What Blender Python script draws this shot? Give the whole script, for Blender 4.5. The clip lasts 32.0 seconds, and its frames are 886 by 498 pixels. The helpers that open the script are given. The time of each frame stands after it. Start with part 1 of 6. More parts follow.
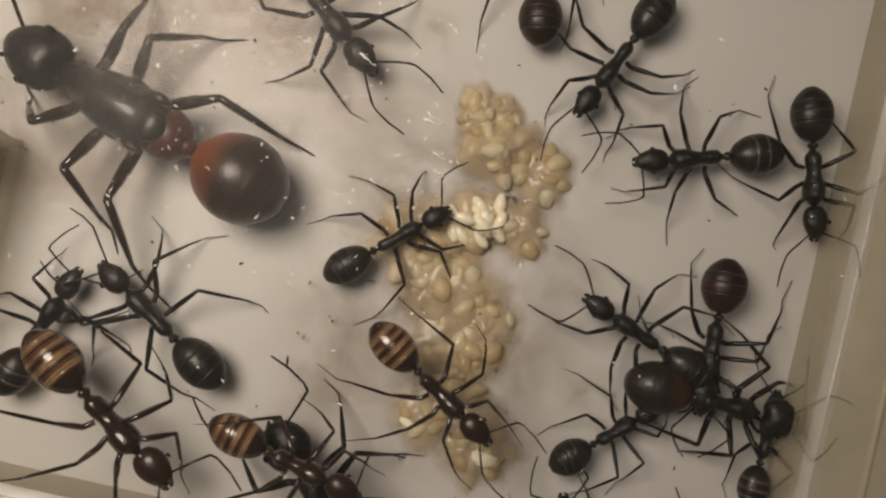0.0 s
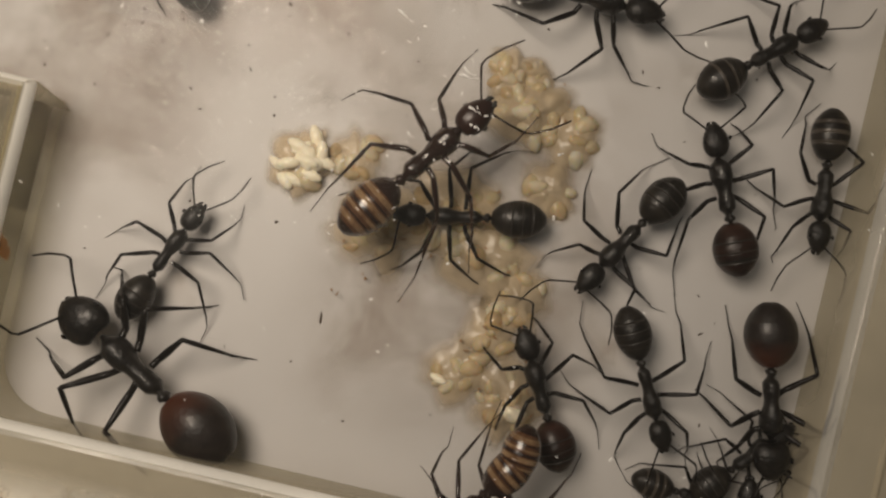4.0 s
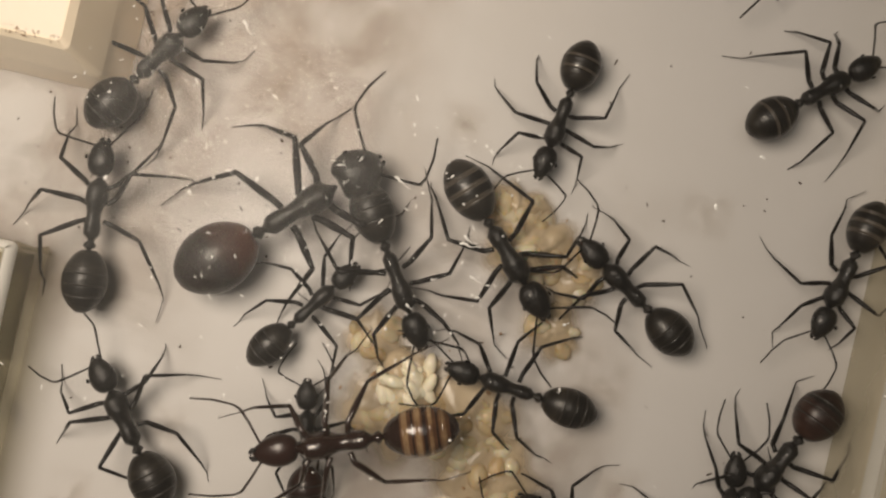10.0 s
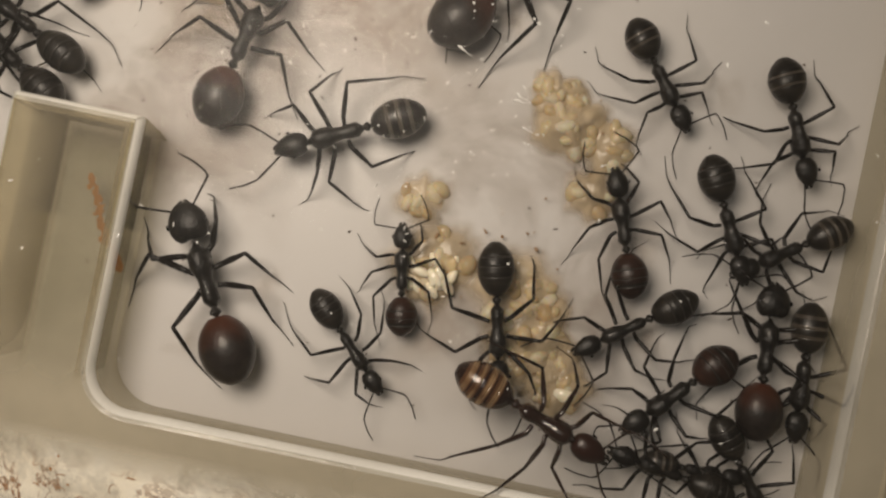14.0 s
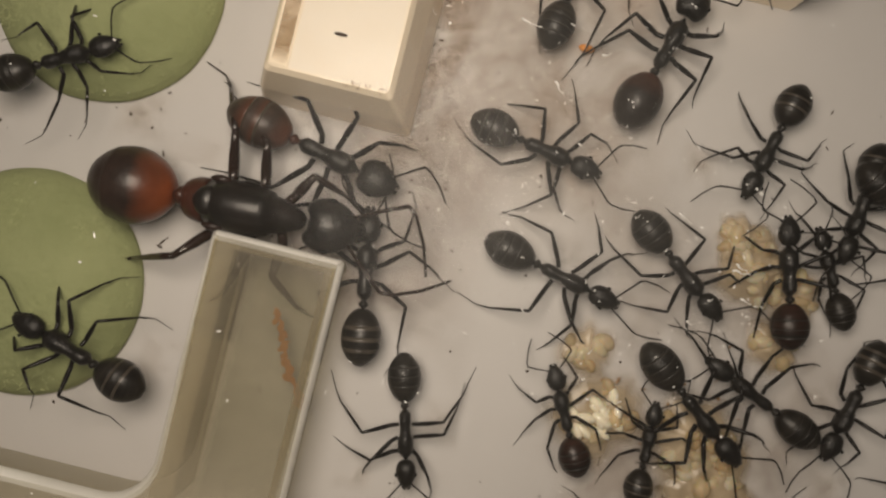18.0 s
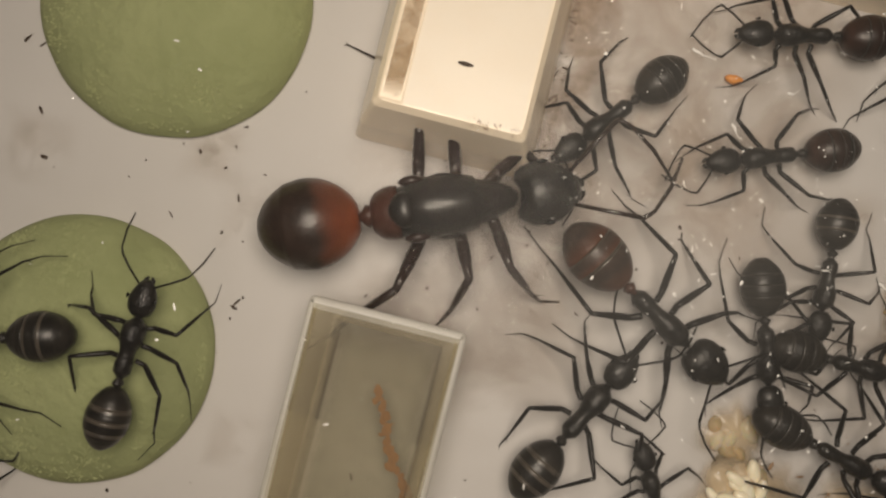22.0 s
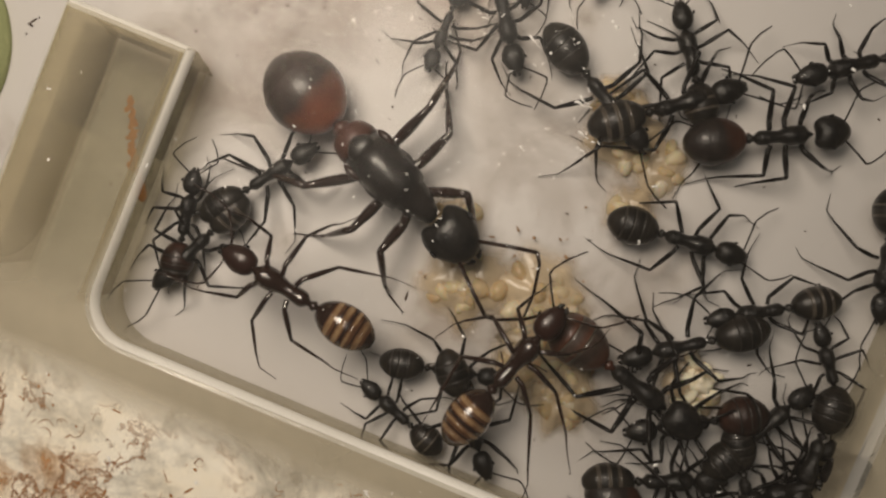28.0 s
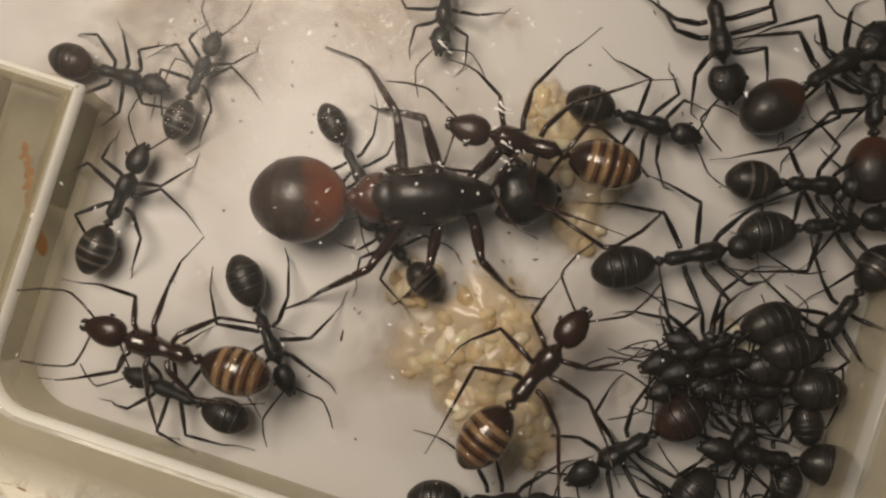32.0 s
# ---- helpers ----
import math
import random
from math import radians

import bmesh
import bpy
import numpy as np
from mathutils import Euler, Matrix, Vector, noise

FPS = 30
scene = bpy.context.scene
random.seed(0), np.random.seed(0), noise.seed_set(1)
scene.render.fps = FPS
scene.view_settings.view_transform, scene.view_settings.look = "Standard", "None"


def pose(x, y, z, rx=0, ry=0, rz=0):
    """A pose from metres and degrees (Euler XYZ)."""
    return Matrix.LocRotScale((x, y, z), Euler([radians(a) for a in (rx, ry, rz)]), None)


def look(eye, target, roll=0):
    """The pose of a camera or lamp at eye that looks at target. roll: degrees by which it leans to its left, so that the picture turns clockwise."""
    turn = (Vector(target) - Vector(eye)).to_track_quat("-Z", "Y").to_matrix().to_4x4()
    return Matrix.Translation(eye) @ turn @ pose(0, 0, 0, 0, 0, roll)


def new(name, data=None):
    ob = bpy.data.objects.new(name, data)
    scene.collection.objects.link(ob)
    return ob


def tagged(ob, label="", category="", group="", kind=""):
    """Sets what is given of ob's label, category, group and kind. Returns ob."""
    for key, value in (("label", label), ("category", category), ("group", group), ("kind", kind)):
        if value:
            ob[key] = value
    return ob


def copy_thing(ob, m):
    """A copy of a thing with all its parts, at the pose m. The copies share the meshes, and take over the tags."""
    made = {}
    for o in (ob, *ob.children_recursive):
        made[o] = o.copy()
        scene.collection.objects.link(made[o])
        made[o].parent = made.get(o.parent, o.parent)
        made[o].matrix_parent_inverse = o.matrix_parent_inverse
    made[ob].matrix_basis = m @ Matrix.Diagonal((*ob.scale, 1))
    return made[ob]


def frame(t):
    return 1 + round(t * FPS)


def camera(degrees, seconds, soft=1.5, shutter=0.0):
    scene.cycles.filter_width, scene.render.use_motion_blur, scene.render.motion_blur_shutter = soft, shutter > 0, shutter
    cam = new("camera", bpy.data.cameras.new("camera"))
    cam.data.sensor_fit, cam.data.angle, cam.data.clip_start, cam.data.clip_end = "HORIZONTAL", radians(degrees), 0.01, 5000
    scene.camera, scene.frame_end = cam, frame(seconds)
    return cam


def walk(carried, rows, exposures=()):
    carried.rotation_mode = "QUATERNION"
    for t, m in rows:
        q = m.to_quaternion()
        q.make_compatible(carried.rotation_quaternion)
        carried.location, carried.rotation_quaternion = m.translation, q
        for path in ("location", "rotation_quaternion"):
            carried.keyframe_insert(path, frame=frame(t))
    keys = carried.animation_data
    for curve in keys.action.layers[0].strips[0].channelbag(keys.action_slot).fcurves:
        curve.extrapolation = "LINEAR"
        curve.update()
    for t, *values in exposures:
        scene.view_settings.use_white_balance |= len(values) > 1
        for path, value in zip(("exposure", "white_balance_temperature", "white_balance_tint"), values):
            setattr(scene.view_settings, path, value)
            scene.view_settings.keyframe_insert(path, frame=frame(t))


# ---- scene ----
MM = 0.001
WALL = 5.0   # height of the chamber walls
LIDZ = 6.3   # underside of the lid

# ---- camera ----
cam = camera(60.0, 32.0, soft=2.4)
PATH = [
    (0.0, 3.79, 2.02, 39.11, 0.39, -1.85, 13.34),
    (0.5, 3.15, 2.13, 39.22, 0.18, -1.66, 13.30),
    (1.0, 3.08, 2.44, 39.43, 0.20, -1.69, 13.25),
    (1.5, 2.60, 2.61, 39.47, 0.11, -1.69, 13.25),
    (2.0, 2.38, 3.55, 39.49, -0.08, -1.53, 13.31),
    (2.5, 2.34, 3.19, 39.62, -0.22, -1.28, 13.31),
    (3.0, 2.50, 1.77, 40.12, -0.07, -1.23, 13.46),
    (3.5, 3.19, 0.66, 40.09, 0.10, -1.22, 13.44),
    (4.0, 3.08, -0.13, 39.91, 0.15, -1.26, 13.59),
    (4.5, 1.73, -0.97, 41.61, 0.10, -1.53, 13.88),
    (6.5, 0.07, -2.24, 40.09, -0.32, -2.65, 13.67),
    (7.0, -0.71, -1.41, 39.73, -0.48, -2.72, 13.91),
    (7.5, -0.87, -1.14, 39.26, -0.52, -2.83, 13.99),
    (8.0, -1.62, -0.47, 39.24, -0.55, -2.73, 13.85),
    (8.5, -1.68, 2.92, 40.46, -0.70, -2.58, 13.47),
    (9.0, -1.30, 5.05, 39.91, -0.61, -2.24, 13.41),
    (9.5, -0.76, 6.01, 39.43, -0.47, -1.98, 13.40),
    (10.0, 1.12, 7.06, 38.57, -0.23, -1.75, 12.84),
    (10.5, 1.88, 6.02, 40.49, 0.11, -1.31, 12.63),
    (11.0, 1.95, 4.15, 42.03, 0.43, -0.90, 11.99),
    (11.5, 1.58, 0.20, 43.18, 0.89, -0.52, 12.02),
    (12.0, 2.11, -0.55, 43.83, 0.94, -0.21, 11.83),
    (12.5, 1.16, 0.48, 44.83, 0.55, -0.02, 11.80),
    (13.0, 0.00, -0.00, 45.33, -0.09, 0.01, 11.50),
    (13.5, 0.39, -0.07, 45.29, -0.09, 0.06, 11.72),
    (14.0, 0.90, -0.42, 45.02, 0.09, 0.14, 11.73),
    (14.5, 1.18, 0.29, 45.35, 0.30, 0.27, 11.68),
    (15.0, -1.29, 2.15, 44.76, 0.21, 0.38, 11.35),
    (15.5, -6.60, 4.86, 44.70, 0.02, 0.39, 10.73),
    (17.5, -12.52, 5.81, 45.55, 0.33, 0.10, 13.87),
    (18.0, -11.08, 4.88, 44.48, 0.43, 0.11, 14.02),
    (18.5, -9.79, 4.26, 42.97, 0.36, 0.04, 13.94),
    (19.0, -12.31, 5.24, 40.48, 0.39, -0.11, 14.03),
    (19.5, -14.08, 5.17, 39.00, 0.35, -0.34, 13.54),
    (20.0, -17.99, 4.94, 37.56, 0.44, -0.48, 14.16),
    (20.5, -18.57, 4.61, 37.32, 0.62, -0.69, 14.25),
    (21.0, -19.58, 4.43, 37.65, 0.82, -1.02, 14.36),
    (21.5, -19.12, 4.98, 37.35, 0.80, -1.09, 14.52),
    (22.0, -18.38, 6.14, 38.06, 0.64, -0.87, 14.29),
    (22.5, -16.81, 6.98, 39.03, 0.66, -0.36, 14.06),
    (23.0, -14.59, 6.97, 40.22, 0.47, 0.51, 14.41),
    (23.5, -14.62, 9.75, 40.73, 0.41, 1.65, 16.72),
    (24.0, -15.17, 7.67, 40.06, 0.25, 2.34, 19.69),
    (24.5, -16.32, 6.35, 39.58, -0.26, 2.94, 21.25),
    (25.0, -16.20, 6.43, 41.18, -0.90, 3.38, 22.06),
    (25.5, -13.02, 4.82, 41.81, -1.40, 3.30, 22.99),
    (26.0, -9.28, 2.87, 41.38, -1.54, 3.10, 24.01),
    (26.5, -5.86, 2.21, 43.91, -1.53, 2.77, 22.70),
    (28.5, 0.56, -0.57, 43.65, -1.18, 0.88, 22.14),
    (29.0, 1.28, -0.97, 44.84, -0.83, 0.51, 21.01),
    (29.5, 4.65, -5.11, 43.97, -0.46, 0.36, 19.95),
    (30.0, 5.18, -5.58, 42.26, 0.37, 0.87, 18.81),
    (30.5, 6.60, -5.51, 40.77, 0.73, 1.38, 18.44),
    (31.0, 5.44, -3.50, 40.61, 1.05, 1.57, 18.35),
    (31.5, 4.39, -1.84, 40.30, 1.06, 1.55, 18.16),
    (32.0, 3.50, 0.95, 40.06, 0.82, 1.63, 17.93),
]
walk(cam, [(t, pose(x * MM, y * MM, z * MM, a, b, c)) for t, x, y, z, a, b, c in PATH],
     exposures=[(0, -0.52), (1, -0.73), (2, -0.88), (4, -0.66), (7, -0.58), (8, -0.53), (9, -0.46), (10, -0.38), (13, -0.42), (14, -0.48), (15, -0.74), (18, -0.75), (19.5, -0.72), (21, -0.65), (22, -0.74), (23, -0.81), (24, -0.77), (26, -0.56), (29, -0.36), (30, -0.31), (32, -0.34)])

# ---- light ----
world = bpy.data.worlds.new("room_light")
scene.world = world
world.use_nodes = True
world.node_tree.nodes["Background"].inputs[0].default_value = (1.0, 0.93, 0.84, 1)
world.node_tree.nodes["Background"].inputs[1].default_value = 0.06


def area_lamp(name, eye, target, size, watts, colour):
    data = bpy.data.lights.new(name, "AREA")
    data.shape, data.size, data.energy, data.color = "DISK", size * MM, watts, colour
    ob = new(name, data)
    ob.matrix_world = look([v * MM for v in eye], [v * MM for v in target])
    return ob


area_lamp("desk_lamp", (-18, 12, 52), (-5, 4, 0), 28, 0.036, (1.0, 0.857, 0.715))
area_lamp("ceiling_lamp", (-60, 60, 420), (-5, 5, 0), 260, 0.19, (1.0, 0.92, 0.82))


# ---- materials ----
def material(name, colour, rough=0.5, metal=0.0, spec=0.5, mottle=0.0, scale=300.0, second=None, bump=0.0, bump_scale=2000.0, coat=0.0, sss=0.0, streak=None):
    """A node material with two scales of mottling and a fine relief; scale is in cycles per metre."""
    m = bpy.data.materials.new(name)
    m.use_nodes = True
    nt = m.node_tree
    b = nt.nodes["Principled BSDF"]
    b.inputs["Base Color"].default_value = (*colour, 1)
    b.inputs["Roughness"].default_value = rough
    b.inputs["Metallic"].default_value = metal
    b.inputs["Specular IOR Level"].default_value = spec
    b.inputs["Coat Weight"].default_value = coat
    if sss:
        b.inputs["Subsurface Weight"].default_value = sss
        b.inputs["Subsurface Radius"].default_value = (1.0, 0.7, 0.45)
        b.inputs["Subsurface Scale"].default_value = 0.0006
    co = nt.nodes.new("ShaderNodeTexCoord")
    where = co.outputs["Object"]
    if streak:
        # the grain is drawn out across the length
        stretch = nt.nodes.new("ShaderNodeMapping")
        stretch.inputs["Scale"].default_value = streak
        nt.links.new(where, stretch.inputs["Vector"])
        where = stretch.outputs[0]
    if mottle:
        n1 = nt.nodes.new("ShaderNodeTexNoise")
        n1.inputs["Scale"].default_value, n1.inputs["Detail"].default_value = scale, 6
        n2 = nt.nodes.new("ShaderNodeTexNoise")
        n2.inputs["Scale"].default_value, n2.inputs["Detail"].default_value = scale * 9, 3
        nt.links.new(where, n1.inputs["Vector"])
        nt.links.new(where, n2.inputs["Vector"])
        add = nt.nodes.new("ShaderNodeMath")
        add.operation = "MULTIPLY_ADD"
        add.inputs[1].default_value = 0.35
        nt.links.new(n2.outputs["Fac"], add.inputs[0])
        nt.links.new(n1.outputs["Fac"], add.inputs[2])
        ramp = nt.nodes.new("ShaderNodeMapRange")
        ramp.inputs["From Min"].default_value, ramp.inputs["From Max"].default_value = 0.45, 0.95
        ramp.inputs["To Max"].default_value = mottle
        nt.links.new(add.outputs[0], ramp.inputs["Value"])
        mix = nt.nodes.new("ShaderNodeMix")
        mix.data_type = "RGBA"
        mix.inputs["A"].default_value = (*colour, 1)
        mix.inputs["B"].default_value = (*(second or [c * 0.5 for c in colour]), 1)
        nt.links.new(ramp.outputs[0], mix.inputs["Factor"])
        nt.links.new(mix.outputs["Result"], b.inputs["Base Color"])
    if bump:
        nb = nt.nodes.new("ShaderNodeTexNoise")
        nb.inputs["Scale"].default_value, nb.inputs["Detail"].default_value = bump_scale, 4
        nt.links.new(where, nb.inputs["Vector"])
        bp = nt.nodes.new("ShaderNodeBump")
        bp.inputs["Strength"].default_value, bp.inputs["Distance"].default_value = bump, 0.0001
        nt.links.new(nb.outputs["Fac"], bp.inputs["Height"])
        nt.links.new(bp.outputs[0], b.inputs["Normal"])
    return m


def clear_plastic(name, tint, body, share, rough=0.2, mottle=0.3):
    """Clear acrylic: light passes straight through, a share of it is scattered by the milky body."""
    m = material(name, body, rough, mottle=mottle, scale=120, spec=0.5, bump=0.15, bump_scale=700)
    nt = m.node_tree
    b, out = nt.nodes["Principled BSDF"], nt.nodes["Material Output"]
    tr = nt.nodes.new("ShaderNodeBsdfTransparent")
    tr.inputs[0].default_value = (*tint, 1)
    mix = nt.nodes.new("ShaderNodeMixShader")
    mix.inputs[0].default_value = share
    nt.links.new(tr.outputs[0], mix.inputs[1])
    nt.links.new(b.outputs[0], mix.inputs[2])
    nt.links.new(mix.outputs[0], out.inputs["Surface"])
    return m


WHITE = material("white_floor_plastic", (0.635, 0.612, 0.595), 0.55, mottle=0.35, scale=70, second=(0.50, 0.48, 0.45), bump=0.1, bump_scale=1500, sss=0.0)
ACRYLIC = clear_plastic("milky_acrylic", (0.83, 0.805, 0.71), (0.75, 0.67, 0.51), 0.38)
POCKET = clear_plastic("pocket_acrylic", (0.86, 0.83, 0.74), (0.50, 0.44, 0.34), 0.35)
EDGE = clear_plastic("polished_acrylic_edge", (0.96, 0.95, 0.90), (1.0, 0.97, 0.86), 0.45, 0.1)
# near-opaque white that paints the highlight along the bevel
GLINT = clear_plastic("painted_bevel_glint", (0.97, 0.96, 0.92), (1.0, 0.985, 0.93), 0.9, 0.06, 0.1)
LID = clear_plastic("clear_lid", (0.985, 0.985, 0.975), (0.75, 0.75, 0.72), 0.006, 0.05, 0.0)
CREAM = material("cream_acrylic", (1.0, 0.875, 0.69), 0.18, mottle=0.3, scale=120, second=(0.93, 0.78, 0.58), bump=0.1)
CREAM_TOP = material("cream_polished_plastic", (0.92, 0.845, 0.725), 0.34, mottle=0.6, scale=90, second=(0.80, 0.68, 0.52), bump=0.25, bump_scale=900)
STAIN = material("brown_stain", (0.27, 0.105, 0.012), 0.7, mottle=0.8, scale=1500, second=(0.36, 0.165, 0.03), bump=0.4)
DIRT = material("dark_dirt", (0.035, 0.026, 0.02), 0.9, mottle=0.6, scale=3000, second=(0.12, 0.07, 0.04), bump=0.5)
DUST = material("white_dust", (0.85, 0.84, 0.80), 0.25, spec=0.9)
GREEN = material("green_sponge", (0.36, 0.388, 0.198), 0.9, mottle=0.9, scale=210, second=(0.265, 0.298, 0.138), spec=0.2, bump=1.0, bump_scale=2200)
FUZZ = material("pale_green_fuzz", (0.41, 0.44, 0.225), 0.95, mottle=0.6, scale=1500, spec=0.1)
SHELL = material("black_ant_shell", (0.0042, 0.0037, 0.0034), 0.36, spec=0.34, mottle=1.0, scale=2600, second=(0.019, 0.016, 0.0135), bump=0.7, bump_scale=6500, coat=0.14)
DOWNY = material("downy_gaster_shell", (0.0045, 0.0039, 0.0034), 0.36, spec=0.34, mottle=1.0, scale=2400, second=(0.027, 0.0225, 0.018), bump=0.5, bump_scale=5000, coat=0.12, streak=(1.0, 0.22, 0.22))
RUSTY = material("rusty_gaster_shell", (0.0075, 0.0052, 0.0042), 0.36, spec=0.34, mottle=1.0, scale=1500, second=(0.040, 0.0175, 0.0115), bump=0.45, bump_scale=5000, coat=0.12, streak=(1.0, 0.3, 0.3))
PLATE = material("tergite_margin", (0.008, 0.0068, 0.0058), 0.42, spec=0.3, mottle=0.8, scale=2200, second=(0.020, 0.016, 0.013), bump=0.5, bump_scale=7000)
LEG = material("dark_leg_shell", (0.0058, 0.0047, 0.004), 0.34, spec=0.28, mottle=0.5, scale=1500, second=(0.014, 0.010, 0.008))
BAND = material("dull_gaster_band", (0.034, 0.029, 0.024), 0.4, mottle=1.0, scale=1500, second=(0.012, 0.010, 0.009), bump=0.2)
PALEBAND = material("pale_gaster_band", (0.085, 0.071, 0.056), 0.3, mottle=1.0, scale=1700, second=(0.035, 0.028, 0.022), bump=0.2, coat=0.3)
GOLD = material("golden_gaster_band", (0.35, 0.235, 0.125), 0.16, mottle=1.0, scale=800, second=(0.09, 0.042, 0.020), bump=0.15, coat=0.6)
AMBER = material("amber_band_edge", (0.11, 0.052, 0.024), 0.2, mottle=1.0, scale=1500, second=(0.04, 0.018, 0.010), bump=0.15, coat=0.6)
BROWN = material("brown_shell", (0.024, 0.011, 0.007), 0.2, mottle=0.6, scale=900, second=(0.016, 0.010, 0.008), bump=0.2, bump_scale=9000, coat=0.5)
RED = material("red_shell", (0.062, 0.020, 0.011), 0.34, mottle=0.8, scale=1100, second=(0.035, 0.013, 0.009), bump=0.2, bump_scale=6000)
MAROON = material("maroon_shell", (0.019, 0.0095, 0.007), 0.30, mottle=0.6, scale=900, second=(0.035, 0.012, 0.008), bump=0.2, bump_scale=6000)
EYE = material("eye", (0.010, 0.010, 0.011), 0.15)
BROOD = clear_plastic("brood_cream", (0.96, 0.88, 0.74), (0.80, 0.62, 0.375), 0.45, 0.14, 0.6)
PALE = clear_plastic("brood_pale", (0.97, 0.90, 0.78), (0.92, 0.77, 0.51), 0.52, 0.12, 0.4)
EGG = material("egg_white", (0.96, 0.87, 0.67), 0.12, mottle=0.2, scale=900, second=(0.90, 0.80, 0.58), sss=0.2)
MOUND = clear_plastic("brood_mound", (1.0, 1.0, 1.0), (0.76, 0.61, 0.41), 0.72, 0.25, 0.9)


def dusty(m, x, y, reach, most):
    """An uneven bloom of fine dust on the lid, thickest round one spot."""
    nt = m.node_tree
    co = nt.nodes.new("ShaderNodeTexCoord")
    far = nt.nodes.new("ShaderNodeVectorMath")
    far.operation = "DISTANCE"
    far.inputs[1].default_value = (x * MM, y * MM, 0.0067)
    nt.links.new(co.outputs["Object"], far.inputs[0])
    n = nt.nodes.new("ShaderNodeTexNoise")
    n.inputs["Scale"].default_value, n.inputs["Detail"].default_value = 160, 5
    nt.links.new(co.outputs["Object"], n.inputs["Vector"])
    ramp = nt.nodes.new("ShaderNodeMapRange")
    ramp.interpolation_type = "SMOOTHSTEP"
    ramp.inputs["From Min"].default_value, ramp.inputs["From Max"].default_value, ramp.inputs["To Max"].default_value = reach * MM, 0.0, most
    nt.links.new(far.outputs["Value"], ramp.inputs["Value"])
    patch = nt.nodes.new("ShaderNodeMapRange")
    patch.inputs["From Min"].default_value, patch.inputs["From Max"].default_value, patch.inputs["To Min"].default_value = 0.3, 0.65, 0.35
    nt.links.new(n.outputs["Fac"], patch.inputs["Value"])
    mul = nt.nodes.new("ShaderNodeMath")
    mul.operation = "MULTIPLY_ADD"
    mul.inputs[2].default_value = 0.006
    nt.links.new(ramp.outputs[0], mul.inputs[0])
    nt.links.new(patch.outputs[0], mul.inputs[1])
    nt.links.new(mul.outputs[0], nt.nodes["Mix Shader"].inputs[0])


def uneven(m, low, high, scale, clear=None):
    """The milky share of the acrylic changes slowly along it; it is least round the spot clear = (x, y, reach)."""
    nt = m.node_tree
    co = nt.nodes.new("ShaderNodeTexCoord")
    n = nt.nodes.new("ShaderNodeTexNoise")
    n.inputs["Scale"].default_value, n.inputs["Detail"].default_value = scale, 4
    nt.links.new(co.outputs["Object"], n.inputs["Vector"])
    ramp = nt.nodes.new("ShaderNodeMapRange")
    ramp.inputs["From Min"].default_value, ramp.inputs["From Max"].default_value = 0.35, 0.65
    ramp.inputs["To Min"].default_value, ramp.inputs["To Max"].default_value = low, high
    nt.links.new(n.outputs["Fac"], ramp.inputs["Value"])
    share = ramp.outputs[0]
    if clear:
        far = nt.nodes.new("ShaderNodeVectorMath")
        far.operation = "DISTANCE"
        far.inputs[1].default_value = (clear[0] * MM, clear[1] * MM, WALL * MM)
        nt.links.new(co.outputs["Object"], far.inputs[0])
        near = nt.nodes.new("ShaderNodeMapRange")
        near.interpolation_type = "SMOOTHSTEP"
        near.inputs["From Min"].default_value, near.inputs["From Max"].default_value, near.inputs["To Min"].default_value = 0.4 * clear[2] * MM, clear[2] * MM, 0.3
        nt.links.new(far.outputs["Value"], near.inputs["Value"])
        mul = nt.nodes.new("ShaderNodeMath")
        mul.operation = "MULTIPLY"
        nt.links.new(share, mul.inputs[0])
        nt.links.new(near.outputs[0], mul.inputs[1])
        share = mul.outputs[0]
    nt.links.new(share, nt.nodes["Mix Shader"].inputs[0])


# the rim's glow is put into its milky share, weaker along the right wall
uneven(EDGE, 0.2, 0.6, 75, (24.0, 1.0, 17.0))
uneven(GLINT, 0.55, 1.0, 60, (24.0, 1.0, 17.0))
uneven(ACRYLIC, 0.28, 0.46, 110, (-19.3, -2.5, 10.0))
dusty(LID, -9.0, 10.0, 17.0, 0.037)


def thin_at_edge(m, low, high, most):
    """The thinner the heap, the more the floor shows through it."""
    nt = m.node_tree
    co = nt.nodes.new("ShaderNodeTexCoord")
    sep = nt.nodes.new("ShaderNodeSeparateXYZ")
    nt.links.new(co.outputs["Object"], sep.inputs[0])
    ramp = nt.nodes.new("ShaderNodeMapRange")
    ramp.inputs["From Min"].default_value, ramp.inputs["From Max"].default_value, ramp.inputs["To Max"].default_value = low * MM, high * MM, most
    nt.links.new(sep.outputs["Z"], ramp.inputs["Value"])
    nt.links.new(ramp.outputs[0], nt.nodes["Mix Shader"].inputs[0])


def each_its_own(m, pale):
    """Every grub has its own paleness, and light sinks a little into its skin."""
    nt = m.node_tree
    b = nt.nodes["Principled BSDF"]
    info = nt.nodes.new("ShaderNodeObjectInfo")
    mix = nt.nodes.new("ShaderNodeMix")
    mix.data_type = "RGBA"
    nt.links.new(info.outputs["Random"], mix.inputs["Factor"])
    nt.links.new(b.inputs["Base Color"].links[0].from_socket, mix.inputs["A"])
    mix.inputs["B"].default_value = (*pale, 1)
    nt.links.new(mix.outputs["Result"], b.inputs["Base Color"])
    b.inputs["Subsurface Weight"].default_value = 0.4
    b.inputs["Subsurface Radius"].default_value = (1.0, 0.7, 0.4)
    b.inputs["Subsurface Scale"].default_value = 0.0005


each_its_own(BROOD, (0.96, 0.82, 0.57))
each_its_own(PALE, (1.0, 0.91, 0.71))
thin_at_edge(MOUND, 0.0, 0.38, 0.76)
